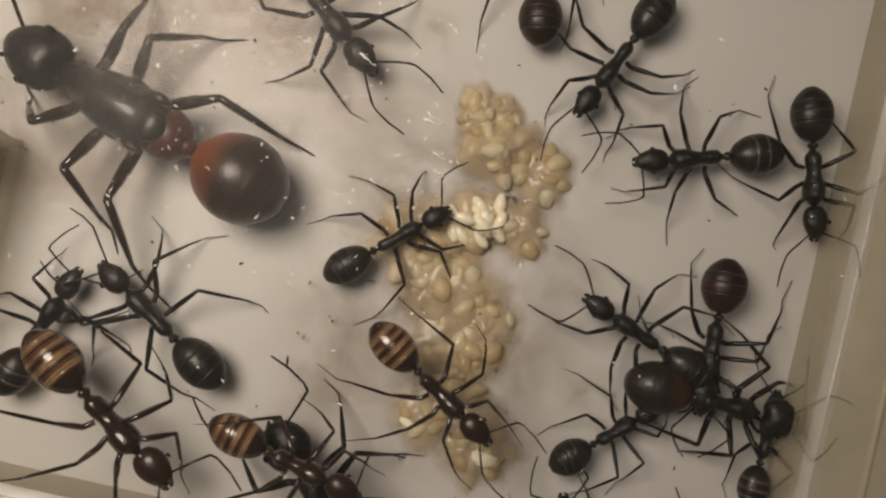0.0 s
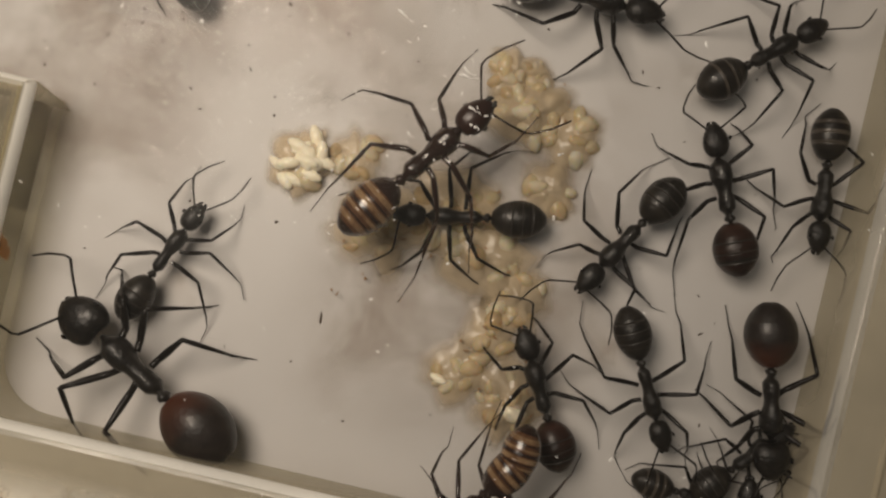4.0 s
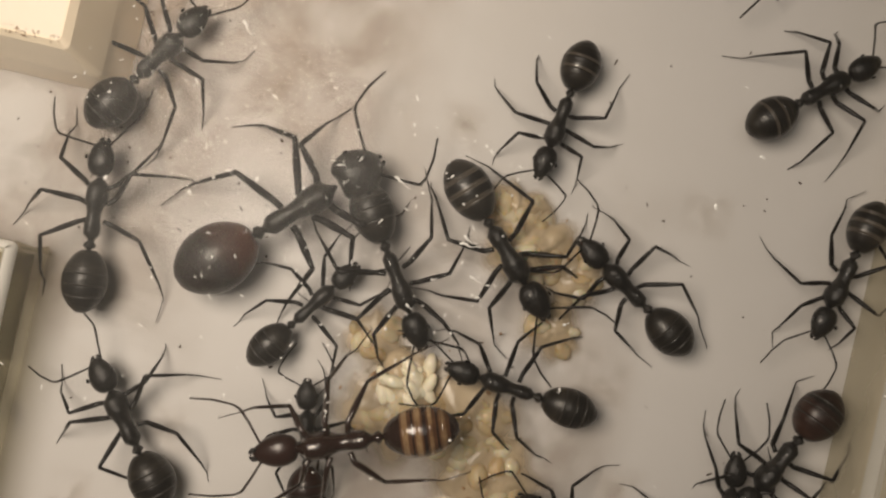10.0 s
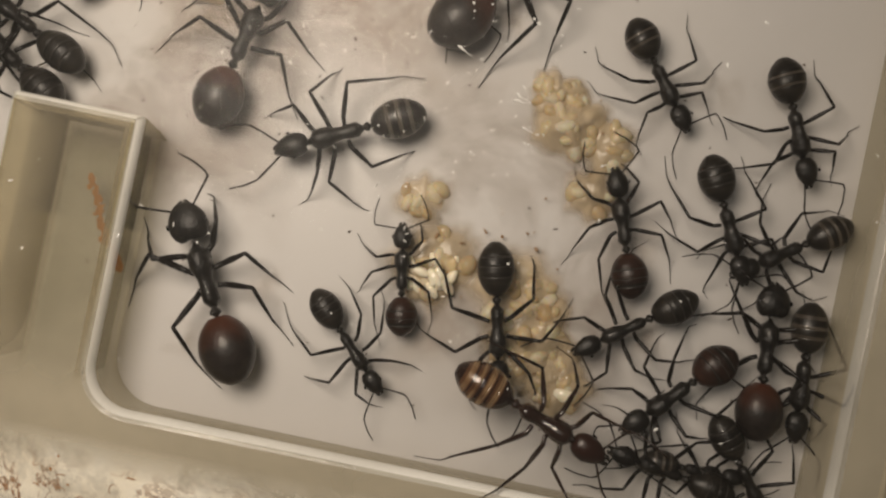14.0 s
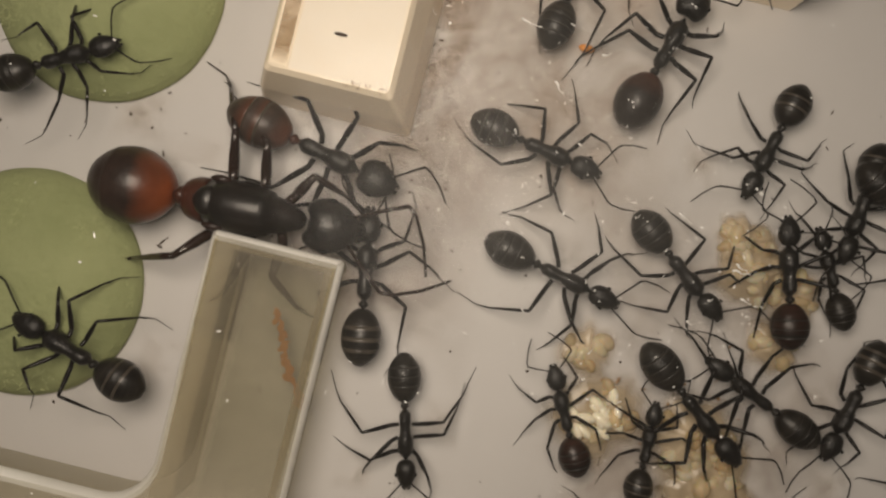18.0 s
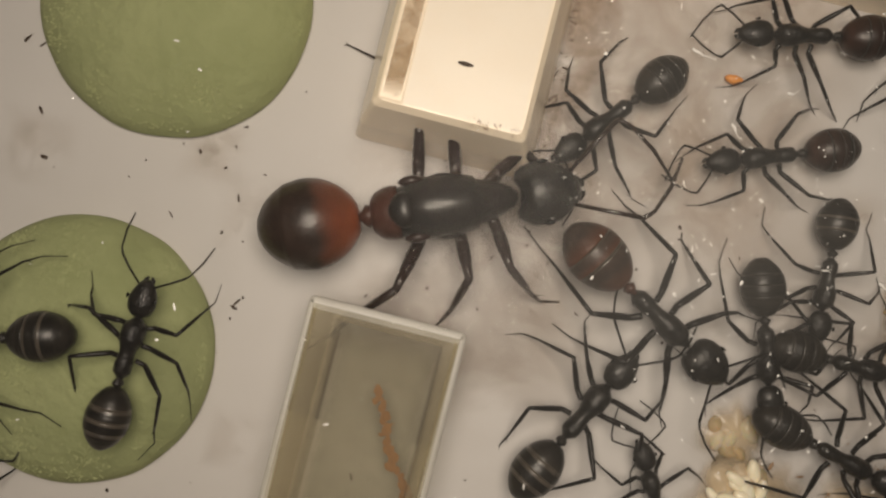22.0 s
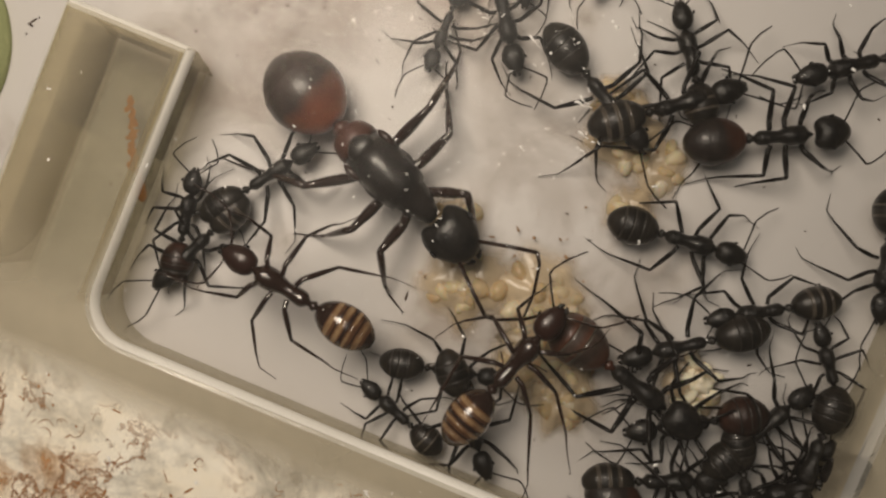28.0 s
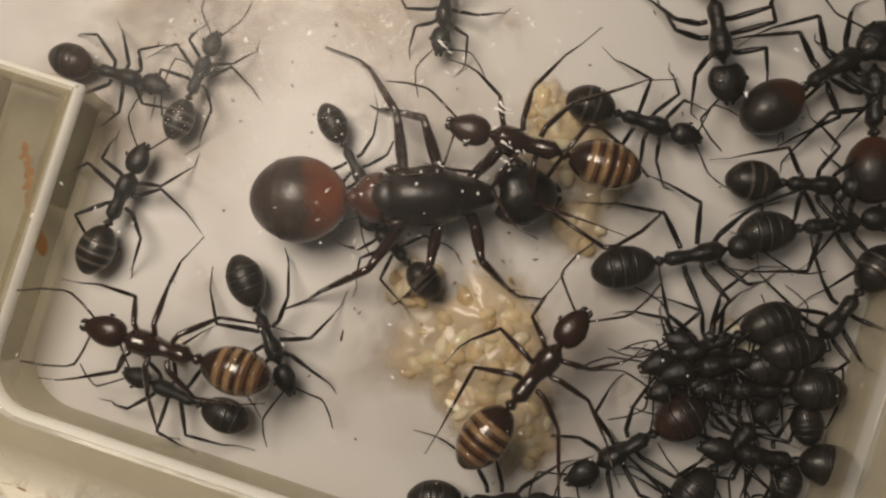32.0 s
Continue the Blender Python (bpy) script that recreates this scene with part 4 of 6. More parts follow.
def build_ant(name, label, look_, seed):
    """An ant in millimetres, facing +x, its middle body at the origin and its feet at z = -1.45."""
    s = look_
    rnd = random.Random(seed)
    ant = tagged(new(name), label, "ant", "ants in the nest")
    v, f = head_shape(*s["head"], s["taper"], s["lobes"])
    head = part("head", mesh_of("head", v, f, [s["shell"]]), ant, (s["head_at"], 0, 0.05))
    hl, hw = s["head"][0], s["head"][1]
    for side in (1, -1):
        v, f = ovoid(0.24, 0.11, 0.22, 6, 8)
        part("eye", mesh_of("eye", v, f, [EYE]), head, (hl * 0.02, side * hw * 0.435, s["head"][2] * 0.2))
        part("mandible", mandible_mesh(side), head, (hl * 0.46, side * 0.16, -0.12))
    if s["queen"]:
        # the deep chest of a queen: black back, shield behind it, stubs where the wings were, red hind end
        v, f = lathe(QUEENCHEST, 20, lambda x, a, r: (x, r * math.cos(a) * 0.93, r * math.sin(a) * 1.05 + 0.06))
        chest = part("thorax", mesh_of("thorax", v, f, [s["chest_shell"]]), ant)
        v, f = ovoid(0.62, 0.72, 0.36, 8, 14)
        part("scutellum", mesh_of("scutellum", v, f, [s["chest_shell"]]), chest, (-0.38, 0, 0.56), "raised black shield on the back")
        for side in (1, -1):
            v, f = ovoid(0.52, 0.22, 0.28, 8, 10)
            part("wing_stub", mesh_of("wing_stub", v, f, [MAROON]), chest, (-0.18, side * 0.56, 0.34))
            v, f = ovoid(0.78, 0.30, 0.5, 8, 10)
            part("side_plate", mesh_of("side_plate", v, f, [s["chest_shell"]]), chest, (0.42, side * 0.52, 0.08))
        v, f = lathe([(-1.08, 0.16), (-1.03, 0.34), (-0.92, 0.46), (-0.78, 0.52), (-0.62, 0.55), (-0.48, 0.54)], 16, lambda x, a, r: (x, r * math.cos(a), r * math.sin(a) + 0.06))
        part("propodeum", mesh_of("propodeum", v, f, [RED]), ant, label="red-brown hind end of the thorax")
    else:
        v, f = lathe(thorax_profile(s), 14, lambda x, a, r: (x, r * math.cos(a) * 0.95, r * math.sin(a) * 1.12 + 0.06 * math.cos(x * 2)))
        part("thorax", mesh_of("thorax", v, f, [s["chest_shell"]]), ant)
    v, f = lathe([(-1.35, 0.10), (-1.25, 0.13), (-1.15, 0.30), (-1.02, 0.27), (-0.9, 0.14), (-0.8, 0.14)], 10, lambda x, a, r: (x, r * 0.8 * math.cos(a), r * 1.1 * math.sin(a) + 0.06))
    part("petiole", mesh_of("petiole", v, f, [s["waist"]]), ant)
    gl, gw, gh = s["gaster"]
    plates = gaster(gl, gw, gh, [s["back"], s["band"], s["front"], BROWN, PLATE, AMBER], s["seams"], s["red"], s["width"], s["back"] in (MAJOR, QUEEN))
    rear = part("gaster", plates[0], ant, (-1.3 - gl / 2, 0, 0.05))
    for plate in plates[1:]:
        part("tergite", plate, rear)
    for kind, (x, y) in HIPS.items():
        for side in (1, -1):
            thigh, *rest = leg_meshes(kind, side, s["thick"], s["legs"], s["reach"], s["low"], rnd)
            leg = part("leg", thigh[1], ant, (x, y * side, -0.12))
            for piece, me in rest:
                part(piece, me, leg)
    for side in (1, -1):
        scape, whip = antenna_meshes(side, s["legs"], rnd)
        feeler = part("antenna", scape[1], ant, (s["head_at"] + hl * 0.33, side * hw * 0.2, 0.12))
        part("flagellum", whip[1], feeler)
    return ant


BASE = dict(head=(1.66, 1.36, 1.05), head_at=2.55, taper=0.30, lobes=0.25, shell=SHELL, chest_shell=SHELL, chest=1.42, waist=SHELL, gaster=(2.6, 1.98, 1.82),
            back=DOWNY, band=BAND, front=DOWNY, seams=(0.28, 0.46, 0.66), red=0.0, width=1, legs=LEG, thick=1.0, reach=0.92, low=1.0, queen=False)
LOOKS = {
    "w0": dict(BASE),
    "w1": dict(BASE, band=PALEBAND, gaster=(2.65, 1.88, 1.75), seams=(0.30, 0.50, 0.70), width=1.9),
    "w2": dict(BASE, back=RUSTY, front=RUSTY, gaster=(2.5, 2.05, 1.9), head=(1.62, 1.40, 1.05)),
    "w3": dict(BASE, gaster=(2.62, 1.82, 1.7), chest=1.22, head=(1.58, 1.26, 1.0)),
    "w4": dict(BASE, band=PALEBAND, gaster=(2.55, 2.0, 1.85), seams=(0.42, 0.64), width=1.6),
    "c": dict(BASE, reach=0.66, low=0.72),
    "b": dict(BASE, back=BROWN, band=GOLD, front=BROWN, width=2.3, gaster=(2.7, 1.82, 1.75), seams=(0.22, 0.39, 0.56, 0.72), legs=BROWN, waist=BROWN, shell=MAROON, chest_shell=BROWN),
    "m": dict(BASE, head=(1.8, 1.78, 1.15), taper=0.16, lobes=0.85, head_at=2.65, chest=1.35, gaster=(2.8, 2.25, 2.05), back=MAJOR, band=MAJOR, front=MAJOR, red=0.0, legs=LEG, thick=1.1),
    "r": dict(BASE, head=(1.8, 1.7, 1.15), taper=0.2, lobes=0.6, head_at=2.65, chest=1.3, gaster=(2.8, 2.1, 1.95), back=RUSSET, band=PALEBAND, front=RUSSET, seams=(0.36, 0.58), width=1.0, waist=RED, thick=1.1),
    "q": dict(BASE, head=(1.5, 1.42, 1.0), head_at=2.42, taper=0.16, lobes=1.25, waist=RED, chest_shell=QUEENBACK, gaster=(2.0, 1.86, 1.8), back=QUEEN, band=QUEEN, front=QUEEN, red=0.001, legs=BROWN, thick=1.12, reach=0.66, low=0.72, seams=(0.3, 0.55), queen=True),
}
LABELS = {
    "c": "black worker ant with tucked legs in the crowded corner",
    "w0": "dull black worker ant with a downy dark gaster",
    "w1": "slender black worker ant with three thin pale gaster bands",
    "w2": "black worker ant with a rusty brown rounded gaster",
    "w3": "small slim black worker ant with a long gaster",
    "w4": "black worker ant with two pale bands on the gaster",
    "b": "dark ant with a golden-banded gaster clinging under the lid",
    "m": "large black ant with a reddish swollen gaster",
    "r": "large dark ant with a russet gaster crossed by greyish seams",
    "q": "very large queen ant with a red-fronted round gaster",
}
NAMES = {"c": "huddled_ant", "b": "banded_ant", "m": "major_ant", "r": "russet_ant", "q": "queen_ant"}
FIRST = {k: build_ant(NAMES.get(k, "worker_ant"), LABELS[k], LOOKS[k], 300 + n) for n, k in enumerate(LOOKS)}
SPAN = {"w": 5.28, "c": 5.28, "b": 5.28, "m": 5.45, "r": 5.45, "q": 4.77}


# ---- what moves: kind, distance from head to gaster, rows of seconds, x, y, heading ----
def crawl(ant, kind, span, lift, rows, seed):
    """One ant along its way; its legs swing and its feelers beat as it goes."""
    s = span / SPAN[kind]
    up = kind == "b"
    z = LIDZ - 1.58 * s if up else (1.18 if kind in "qc" else 1.58) * s
    keys = []
    for t, x, y, h in rows:
        q = min(math.hypot(x + 33.9, y + 2.4), math.hypot(x + 33.6, y - 15.2)) / 6.5
        high = z + lift + (pad_height(q) * 0.98 if q < 1 and not up else 0)
        m = pose((x + 0.08 * s * math.cos(radians(h))) * MM, (y + 0.08 * s * math.sin(radians(h))) * MM, high * MM, 180 if up else 0, 0, h)
        keys.append((t, m))
    ant.scale = (s, s, s)
    walk(ant, keys)
    rnd = random.Random(seed)
    legs = [o for o in ant.children if o.name.startswith(("leg", "antenna"))]
    for k, leg in enumerate(legs):
        at = leg.location.copy()
        swing, beat = [], leg.name.startswith("antenna")
        bias = rnd.uniform(-16, 16)
        phase = rnd.uniform(0, 6.28)
        t, px, py = 0.0, rows[0][1], rows[0][2]
        i = 0
        while t <= 32.01:
            while i < len(rows) - 2 and rows[i + 1][0] <= t:
                i += 1
            a, b = rows[i], rows[i + 1]
            u = min(1, max(0, (t - a[0]) / max(0.01, b[0] - a[0])))
            speed = math.hypot(b[1] - a[1], b[2] - a[2]) / max(0.05, b[0] - a[0])
            big = (14 if beat else 4 + min(14, speed * 2.0))
            phase += 2.1
            turn = bias + big * math.sin(phase + 3.14 * (k % 2)) + rnd.uniform(-3, 3)
            swing.append((t, Matrix.LocRotScale(at, Euler((rnd.uniform(-0.05, 0.05), rnd.uniform(-0.06, 0.06), radians(turn))), None)))
            t += 0.5
        walk(leg, swing)
    return ant


def motions():
    ways = [
        ("q", 10.93, 0, [(0, -9.99, 5.11, 162), (1, -16.73, 7.74, 162), (1.5, -23.74, 9.50, 170), (2, -31.16, 9.76, 177), (6.33, -31.54, 8.08, 128), (10.67, -31.92, 6.39, 80), (15, -32.31, 4.70, 31), (18, -23.33, 4.64, 2), (19, -23.23, 4.96, 4), (20, -23.96, 4.97, 3), (21, -23.23, 5.54, 7), (22, -19.45, 8.15, 22), (23, -16.92, 7.51, 12), (24, -15.95, 6.17, -16), (25, -14.49, 5.98, -20), (26, -11.90, 3.65, -32), (26.5, -8.85, 3.26, -43), (28.5, -5.65, 1.28, -5), (29, -6.46, 2.45, 9), (30, -3.14, 2.60, 9), (31, -2.25, 2.35, -2), (32, -0.31, 2.93, 19)], 100),
        ("w", 6.30, 0, [(0, -3.60, 12.66, -38), (1, 2.08, 12.93, -8), (2, 2.51, 13.65, -2), (3, 5.61, 14.23, 3), (4, 7.68, 14.10, -1), (7, 0.48, 10.34, 10), (8, -1.36, 14.85, -18), (9, 1.87, 11.82, -45), (10, 4.94, 8.02, -46), (11, 4.71, 7.68, -54), (12, 5.88, 5.61, -52), (13, 1.87, 9.15, -119), (14, -5.86, 4.96, -154), (15, -10.91, 4.59, -173), (16.5, -12.95, 3.45, -216), (18, -14.98, 2.31, -260), (19, -14.57, 1.72, -263), (20, -13.23, 1.25, -225), (21, -11.55, -0.30, -279), (22, -9.78, 0.37, -297), (23, -11.74, -0.24, -279), (24, -9.52, 1.34, -308), (25, -5.01, 5.07, -316), (26, 1.12, 5.75, -341), (26.5, 5.24, 7.84, -329), (28.5, 9.29, 11.15, -322), (29, 11.94, 12.22, -321), (30, 14.06, 11.69, -315), (30.5, 14.70, 27.50, -270), (32, 14.70, 27.50, -270)], 101),
        ("w", 5.62, 0, [(0, 6.41, 17.20, 102), (1, 6.83, 18.51, 100), (2, 8.45, 20.36, 100), (4.33, 4.78, 23.87, 41), (6.67, 1.12, 27.38, -18), (9, -2.55, 30.88, -77), (18, -12.06, 30.22, -76), (19, -12.20, 28.45, -60), (20.5, -7.71, 24.70, -114), (22, -3.23, 20.95, -168), (23, -8.65, 19.82, -147), (24, -10.72, 18.07, -121), (25, -10.77, 17.43, -115), (25.5, -10.64, 15.07, -154), (26, -10.51, 12.71, -194), (27.2, -1.51, 20.10, -257), (28.4, 7.50, 27.50, -321), (32, 7.50, 27.50, -321)], 102),
        ("w", 5.54, 0, [(0, 11.26, 13.82, -114), (0.5, 11.13, 11.36, -88), (1, 11.41, 7.96, -73), (2, 8.47, 4.32, -124), (3, 6.35, 1.66, -141), (4, 4.61, 1.98, -169), (7, 2.44, 2.29, -185), (8, 4.41, 1.46, -183), (9, 6.64, 0.83, -186), (10, 7.28, 1.31, -186), (11, 7.92, -0.08, -161), (12, 8.94, -0.81, -156), (13, 10.39, -1.30, -179), (14, 12.13, -2.48, -144), (15, 11.81, -0.62, -198), (18, 7.91, 1.28, -204), (18.5, 8.71, 1.07, -243), (19, 9.52, 0.87, -282), (28.5, 19.40, -3.98, -298), (29, 18.90, -3.52, -289), (30, 19.11, -3.33, -282), (31, 18.07, -3.61, -297), (32, 18.77, -4.08, -294)], 103),
        ("w", 5.41, 0, [(0, 16.53, 9.95, -163), (0.5, 15.75, 11.47, -104), (1, 17.00, 14.38, -46), (1.5, 16.92, 15.72, -6), (2, 16.84, 17.05, 35), (3, 14.72, 13.82, 70), (4, 17.39, 13.46, 42), (5.5, 17.58, 12.90, 7), (7, 17.77, 12.34, -29), (8, 15.49, 11.95, -76), (9, 16.19, 10.96, -88), (9.5, 17.28, 14.79, -23), (10, 18.37, 18.61, 41), (10.5, 16.02, 20.54, -28), (11, 13.67, 22.46, -97), (12, 14.22, 15.39, -78), (13, 16.30, 15.05, -29), (14, 18.91, 10.54, -66), (15, 20.29, 5.46, -81), (28.5, 22.13, 7.26, -73), (29, 22.54, 6.01, -86), (30, 22.85, 6.23, -126), (31, 22.04, 4.99, -108), (32, 22.09, 4.44, -111)], 104),
        ("w", 5.48, 0, [(0, 21.86, 10.76, -75), (1, 22.90, 6.84, -80), (1.5, 17.83, 7.76, -89), (2, 15.56, 7.28, -142), (3, 13.80, 4.07, -127), (4, 12.74, 2.86, -120), (5.5, 11.45, 6.10, -161), (7, 10.16, 9.34, -202), (8, 10.95, 9.03, -208), (9, 11.56, 8.74, -202), (10, 11.70, 7.09, -213), (11, 12.98, 5.92, -229), (12, 14.13, 3.51, -196), (12.5, 14.66, 4.76, -144), (13, 15.18, 6.01, -92), (14, 16.27, 4.35, -63), (15, 16.66, 1.91, -67), (18, 1.86, 7.33, -38), (19, 1.64, 5.99, -65), (20, 3.33, 4.86, -29), (22, 2.23, 6.11, 0), (23, 4.48, 8.71, 42), (24, 4.20, 9.56, 50), (24.5, 9.90, 27.50, 72), (32, 9.90, 27.50, 72)], 105),
        ("w", 5.27, 0, [(0, 19.50, 27.50, -74), (1.5, 19.50, 27.50, -74), (2, 21.94, 18.88, -75), (3, 21.18, 13.32, -85), (4, 21.85, 7.86, -83), (9, 19.63, 16.09, -56), (10, 21.78, 10.37, -103), (11, 18.74, 8.99, -74), (12, 19.51, 7.91, -60), (12.5, 20.17, 6.26, -102), (13, 20.82, 4.61, -144), (14, 19.96, 3.48, -145), (15, 18.75, 5.07, -174), (18, 12.98, 2.32, -103), (21, 18.50, 6.00, -120), (28.5, 17.25, 2.15, -154), (29, 17.31, 2.34, -163), (30, 16.15, 2.42, -171), (31, 15.80, 2.22, -171), (32, 17.60, 0.60, -176)], 106),
        ("w", 5.74, 0, [(0, 18.91, 1.30, -88), (0.5, 18.71, 3.41, -21), (1, 18.50, 5.51, 46), (2, 18.81, 1.60, 59), (3, 19.45, 5.30, 70), (4, 17.05, 6.02, 114), (5, 17.46, 4.22, 166), (6, 17.88, 2.41, 219), (7, 18.29, 0.61, 272), (8, 18.78, 0.39, 298), (9, 20.62, 3.04, 252), (10, 20.70, 0.95, 243), (11, 17.75, 0.81, 206), (12, 18.16, 0.21, 198), (13, 16.00, -3.58, 229), (14, 15.32, -5.66, 227), (15, 12.96, -6.79, 219), (28.5, 16.16, -4.84, 210), (29, 16.81, -3.59, 203), (30, 15.50, -3.99, 223), (31, 14.05, -3.37, 245), (32, 14.23, -5.19, 228)], 107),
        ("w", 5.46, 0, [(0, 15.60, 0.57, 159), (0.5, 14.60, 0.84, 227), (1, 13.61, 1.11, 295), (2, 12.55, -3.72, 268), (3, 13.91, -1.76, 263), (4, 15.37, -3.97, 299), (5.5, 17.45, -4.58, 233), (6.25, 17.48, -5.66, 168), (7, 17.50, -6.73, 103), (7.5, 17.53, -5.95, 170), (8, 17.56, -5.17, 237), (9, 21.17, -2.64, 161), (10, 18.85, -2.95, 96), (11, 16.53, -3.26, 31), (12, 15.98, -4.90, 55), (12.5, 17.51, -6.05, 100), (13, 19.76, -4.97, 16), (14, 20.21, -9.59, -52), (15, 18.22, -11.20, -64), (19.5, 2.73, -9.30, -134), (24, -12.75, -6.64, -205), (25, -9.88, -1.15, -193), (26, -11.66, -2.37, -174), (26.5, -12.37, -2.40, -196), (27.5, -11.24, -1.94, -266), (28.5, -10.77, -1.47, -336), (29, -9.08, -1.15, -348), (30, -6.11, -2.69, -368), (31, -6.70, -3.39, -386), (32, -5.00, -5.43, -410)], 108),
        ("m", 6.30, 0, [(0, 19.72, -1.69, -1), (1, 19.45, -1.43, 10), (2, 19.54, -2.48, -40), (3, 20.27, -2.90, -53), (4, 21.55, -3.09, -76), (7, 20.90, -7.26, -139), (7.5, 20.15, -6.75, -180), (7.75, 20.75, -5.84, -226), (8, 21.36, -4.93, -271), (9, 20.50, -5.80, -212), (10, 19.64, -6.67, -154), (12, 19.88, -7.10, -87), (12.33, 19.69, -5.81, -28), (12.67, 19.51, -4.51, 31), (13, 19.32, -3.22, 90), (14, 19.79, -2.71, 94), (14.5, 19.33, -5.55, 170), (15, 18.87, -8.39, 245), (22, 18.40, -8.15, 305), (29, 16.34, -10.94, 370), (30, 16.40, -9.41, 384), (31, 16.44, -9.31, 397), (32, 17.30, -9.90, 405)], 109),
        ("w", 4.56, 0, [(0, 15.01, -4.54, 42), (1, 15.55, -1.47, 65), (2, 18.78, -2.90, 39), (2.5, 20.37, -6.54, 100), (3, 21.95, -10.18, 162), (3.5, 21.60, -8.39, 105), (4, 21.25, -6.61, 48), (5, 9.44, 8.99, 5), (6, -2.38, 24.59, -38), (7, -5.55, 26.38, -54), (10, -0.52, 33.60, -77), (13, 4.49, 29.00, -78), (22, -0.33, 27.03, -69), (23, -1.09, 20.64, -59), (24, -1.81, 19.62, -83), (25, -0.63, 15.02, -66), (26, 0.44, 13.38, -66), (26.5, 2.56, 14.25, -61), (29, -0.50, 18.00, -75), (32, -1.50, 13.40, -80)], 110),
        ("w", 4.30, 0, [(0, 22.77, -3.34, 88), (0.67, 22.46, -2.21, 145), (1, 20.50, -10.60, 69), (1.17, 21.32, -5.84, 136), (1.33, 22.14, -1.08, 202), (2, 21.83, 0.05, 259), (2.33, 21.39, -3.50, 316), (2.67, 20.94, -7.05, 372), (3, 20.50, -10.60, 429), (4, 19.03, -9.03, 356), (29.5, 16.96, -11.20, 369), (30, 20.24, -9.47, 322), (31, 20.65, -8.49, 262), (32, 20.40, -9.40, 250)], 111),
        ("w", 5.46, 0, [(0, 14.67, -11.20, -250), (1, 14.67, -10.52, -263), (2, 12.46, -10.79, -244), (3, 10.01, -6.93, -250), (4, 10.40, -5.88, -241), (7, 12.90, -7.04, -247), (8, 11.15, -7.77, -234), (9, 9.10, -6.98, -241), (10, 11.84, -5.01, -201), (11, 11.62, -2.92, -199), (12, 9.54, -1.27, -221), (13, 10.47, 1.27, -248), (14, 10.57, 2.68, -251), (15, 10.91, 3.90, -253), (18, 7.93, 8.12, -256), (19, 7.80, 7.53, -250), (20, 4.65, 16.19, -166), (20.5, 2.19, 11.26, -205), (21, 2.59, 18.25, -164), (22, -3.43, 14.98, -160), (23, -6.92, 13.31, -160), (24, -4.72, 10.00, -150), (25, -4.99, 10.72, -107), (26, -3.89, 9.45, -73), (26.5, -2.37, 8.56, -77), (28.5, -2.44, 12.40, -32), (29, -1.59, 10.71, -10), (30, 2.45, 7.69, -61), (30.25, 4.51, 18.78, 9), (30.5, 7.50, 29.80, 79), (32, 7.50, 29.80, 79)], 112),
        ("w", 5.03, 0, [(0, 2.33, 2.31, 42), (1, -0.57, 0.20, 47), (2, -3.04, -1.33, 67), (3, -6.52, -2.72, 63), (4, -9.49, -3.54, 68), (4.5, -11.33, -1.53, 97), (7, -7.43, 0.22, 44), (8, -6.74, -0.01, 57), (9, -2.33, 2.16, 50), (10, -3.48, 2.79, 55), (11, -5.71, 1.44, -4), (12, -5.33, 1.66, -23), (13, -6.74, -2.37, -91), (14, -3.32, -6.76, -46), (15, 1.52, -10.32, 1), (26, -3.63, -6.72, 30), (26.5, -0.92, -7.11, -8), (28.5, 2.22, -8.04, 18), (29, -0.77, -8.58, -1), (29.33, -0.24, -8.53, 55), (29.67, 0.26, -8.50, 112), (30, 0.75, -8.50, 168), (31, -3.40, -9.51, 162), (32, -7.96, -10.02, 175)], 113),
        ("b", 5.30, 0, [(0, 5.86, -3.63, -32), (1, 7.56, -5.05, -25), (2, 10.47, -7.05, -39), (4.5, 8.70, -11.02, -107), (7, 6.92, -11.20, -174), (7.49, 8.41, 7.41, -224), (7.98, 9.90, 29.80, -274), (32, 9.90, 29.80, -274)], 114),
        ("b", 6.60, 0, [(0, -8.26, -8.16, -34), (1, -6.27, -8.98, 29), (2, -3.90, -5.04, 40), (3, -1.93, 1.21, 73), (4, 1.89, 3.82, 54), (5.5, 5.14, 3.19, -3), (7, 8.40, 2.56, -59), (8, 6.34, -0.13, -126), (9, 4.72, -2.14, -115), (10, 0.04, -2.11, -160), (11, -2.58, -3.31, -158), (11.5, -0.20, -5.34, -108), (12, 2.18, -7.37, -57), (13, 6.35, -7.33, -32), (14, 7.40, -8.09, -20), (15, 6.63, -8.33, -26), (21.75, 6.18, -7.01, 23), (28.5, 5.06, -5.63, 72), (29, 5.49, -4.95, 70), (30, 8.32, -2.52, 73), (31, 7.46, -2.28, 73), (32, 8.05, -3.62, 69)], 115),
        ("b", 5.30, 0, [(0, 0.33, -8.30, -14), (1, 0.16, -7.65, -16), (2, -1.22, -9.57, -23), (2.5, 1.31, -10.04, -79), (3, 3.85, -10.51, -134), (4, 7.65, -11.20, -126), (4.8, 9.20, 2.44, -176), (5.6, 10.75, 16.12, -226), (6.4, 12.30, 29.80, -276), (32, 12.30, 29.80, -276)], 116),
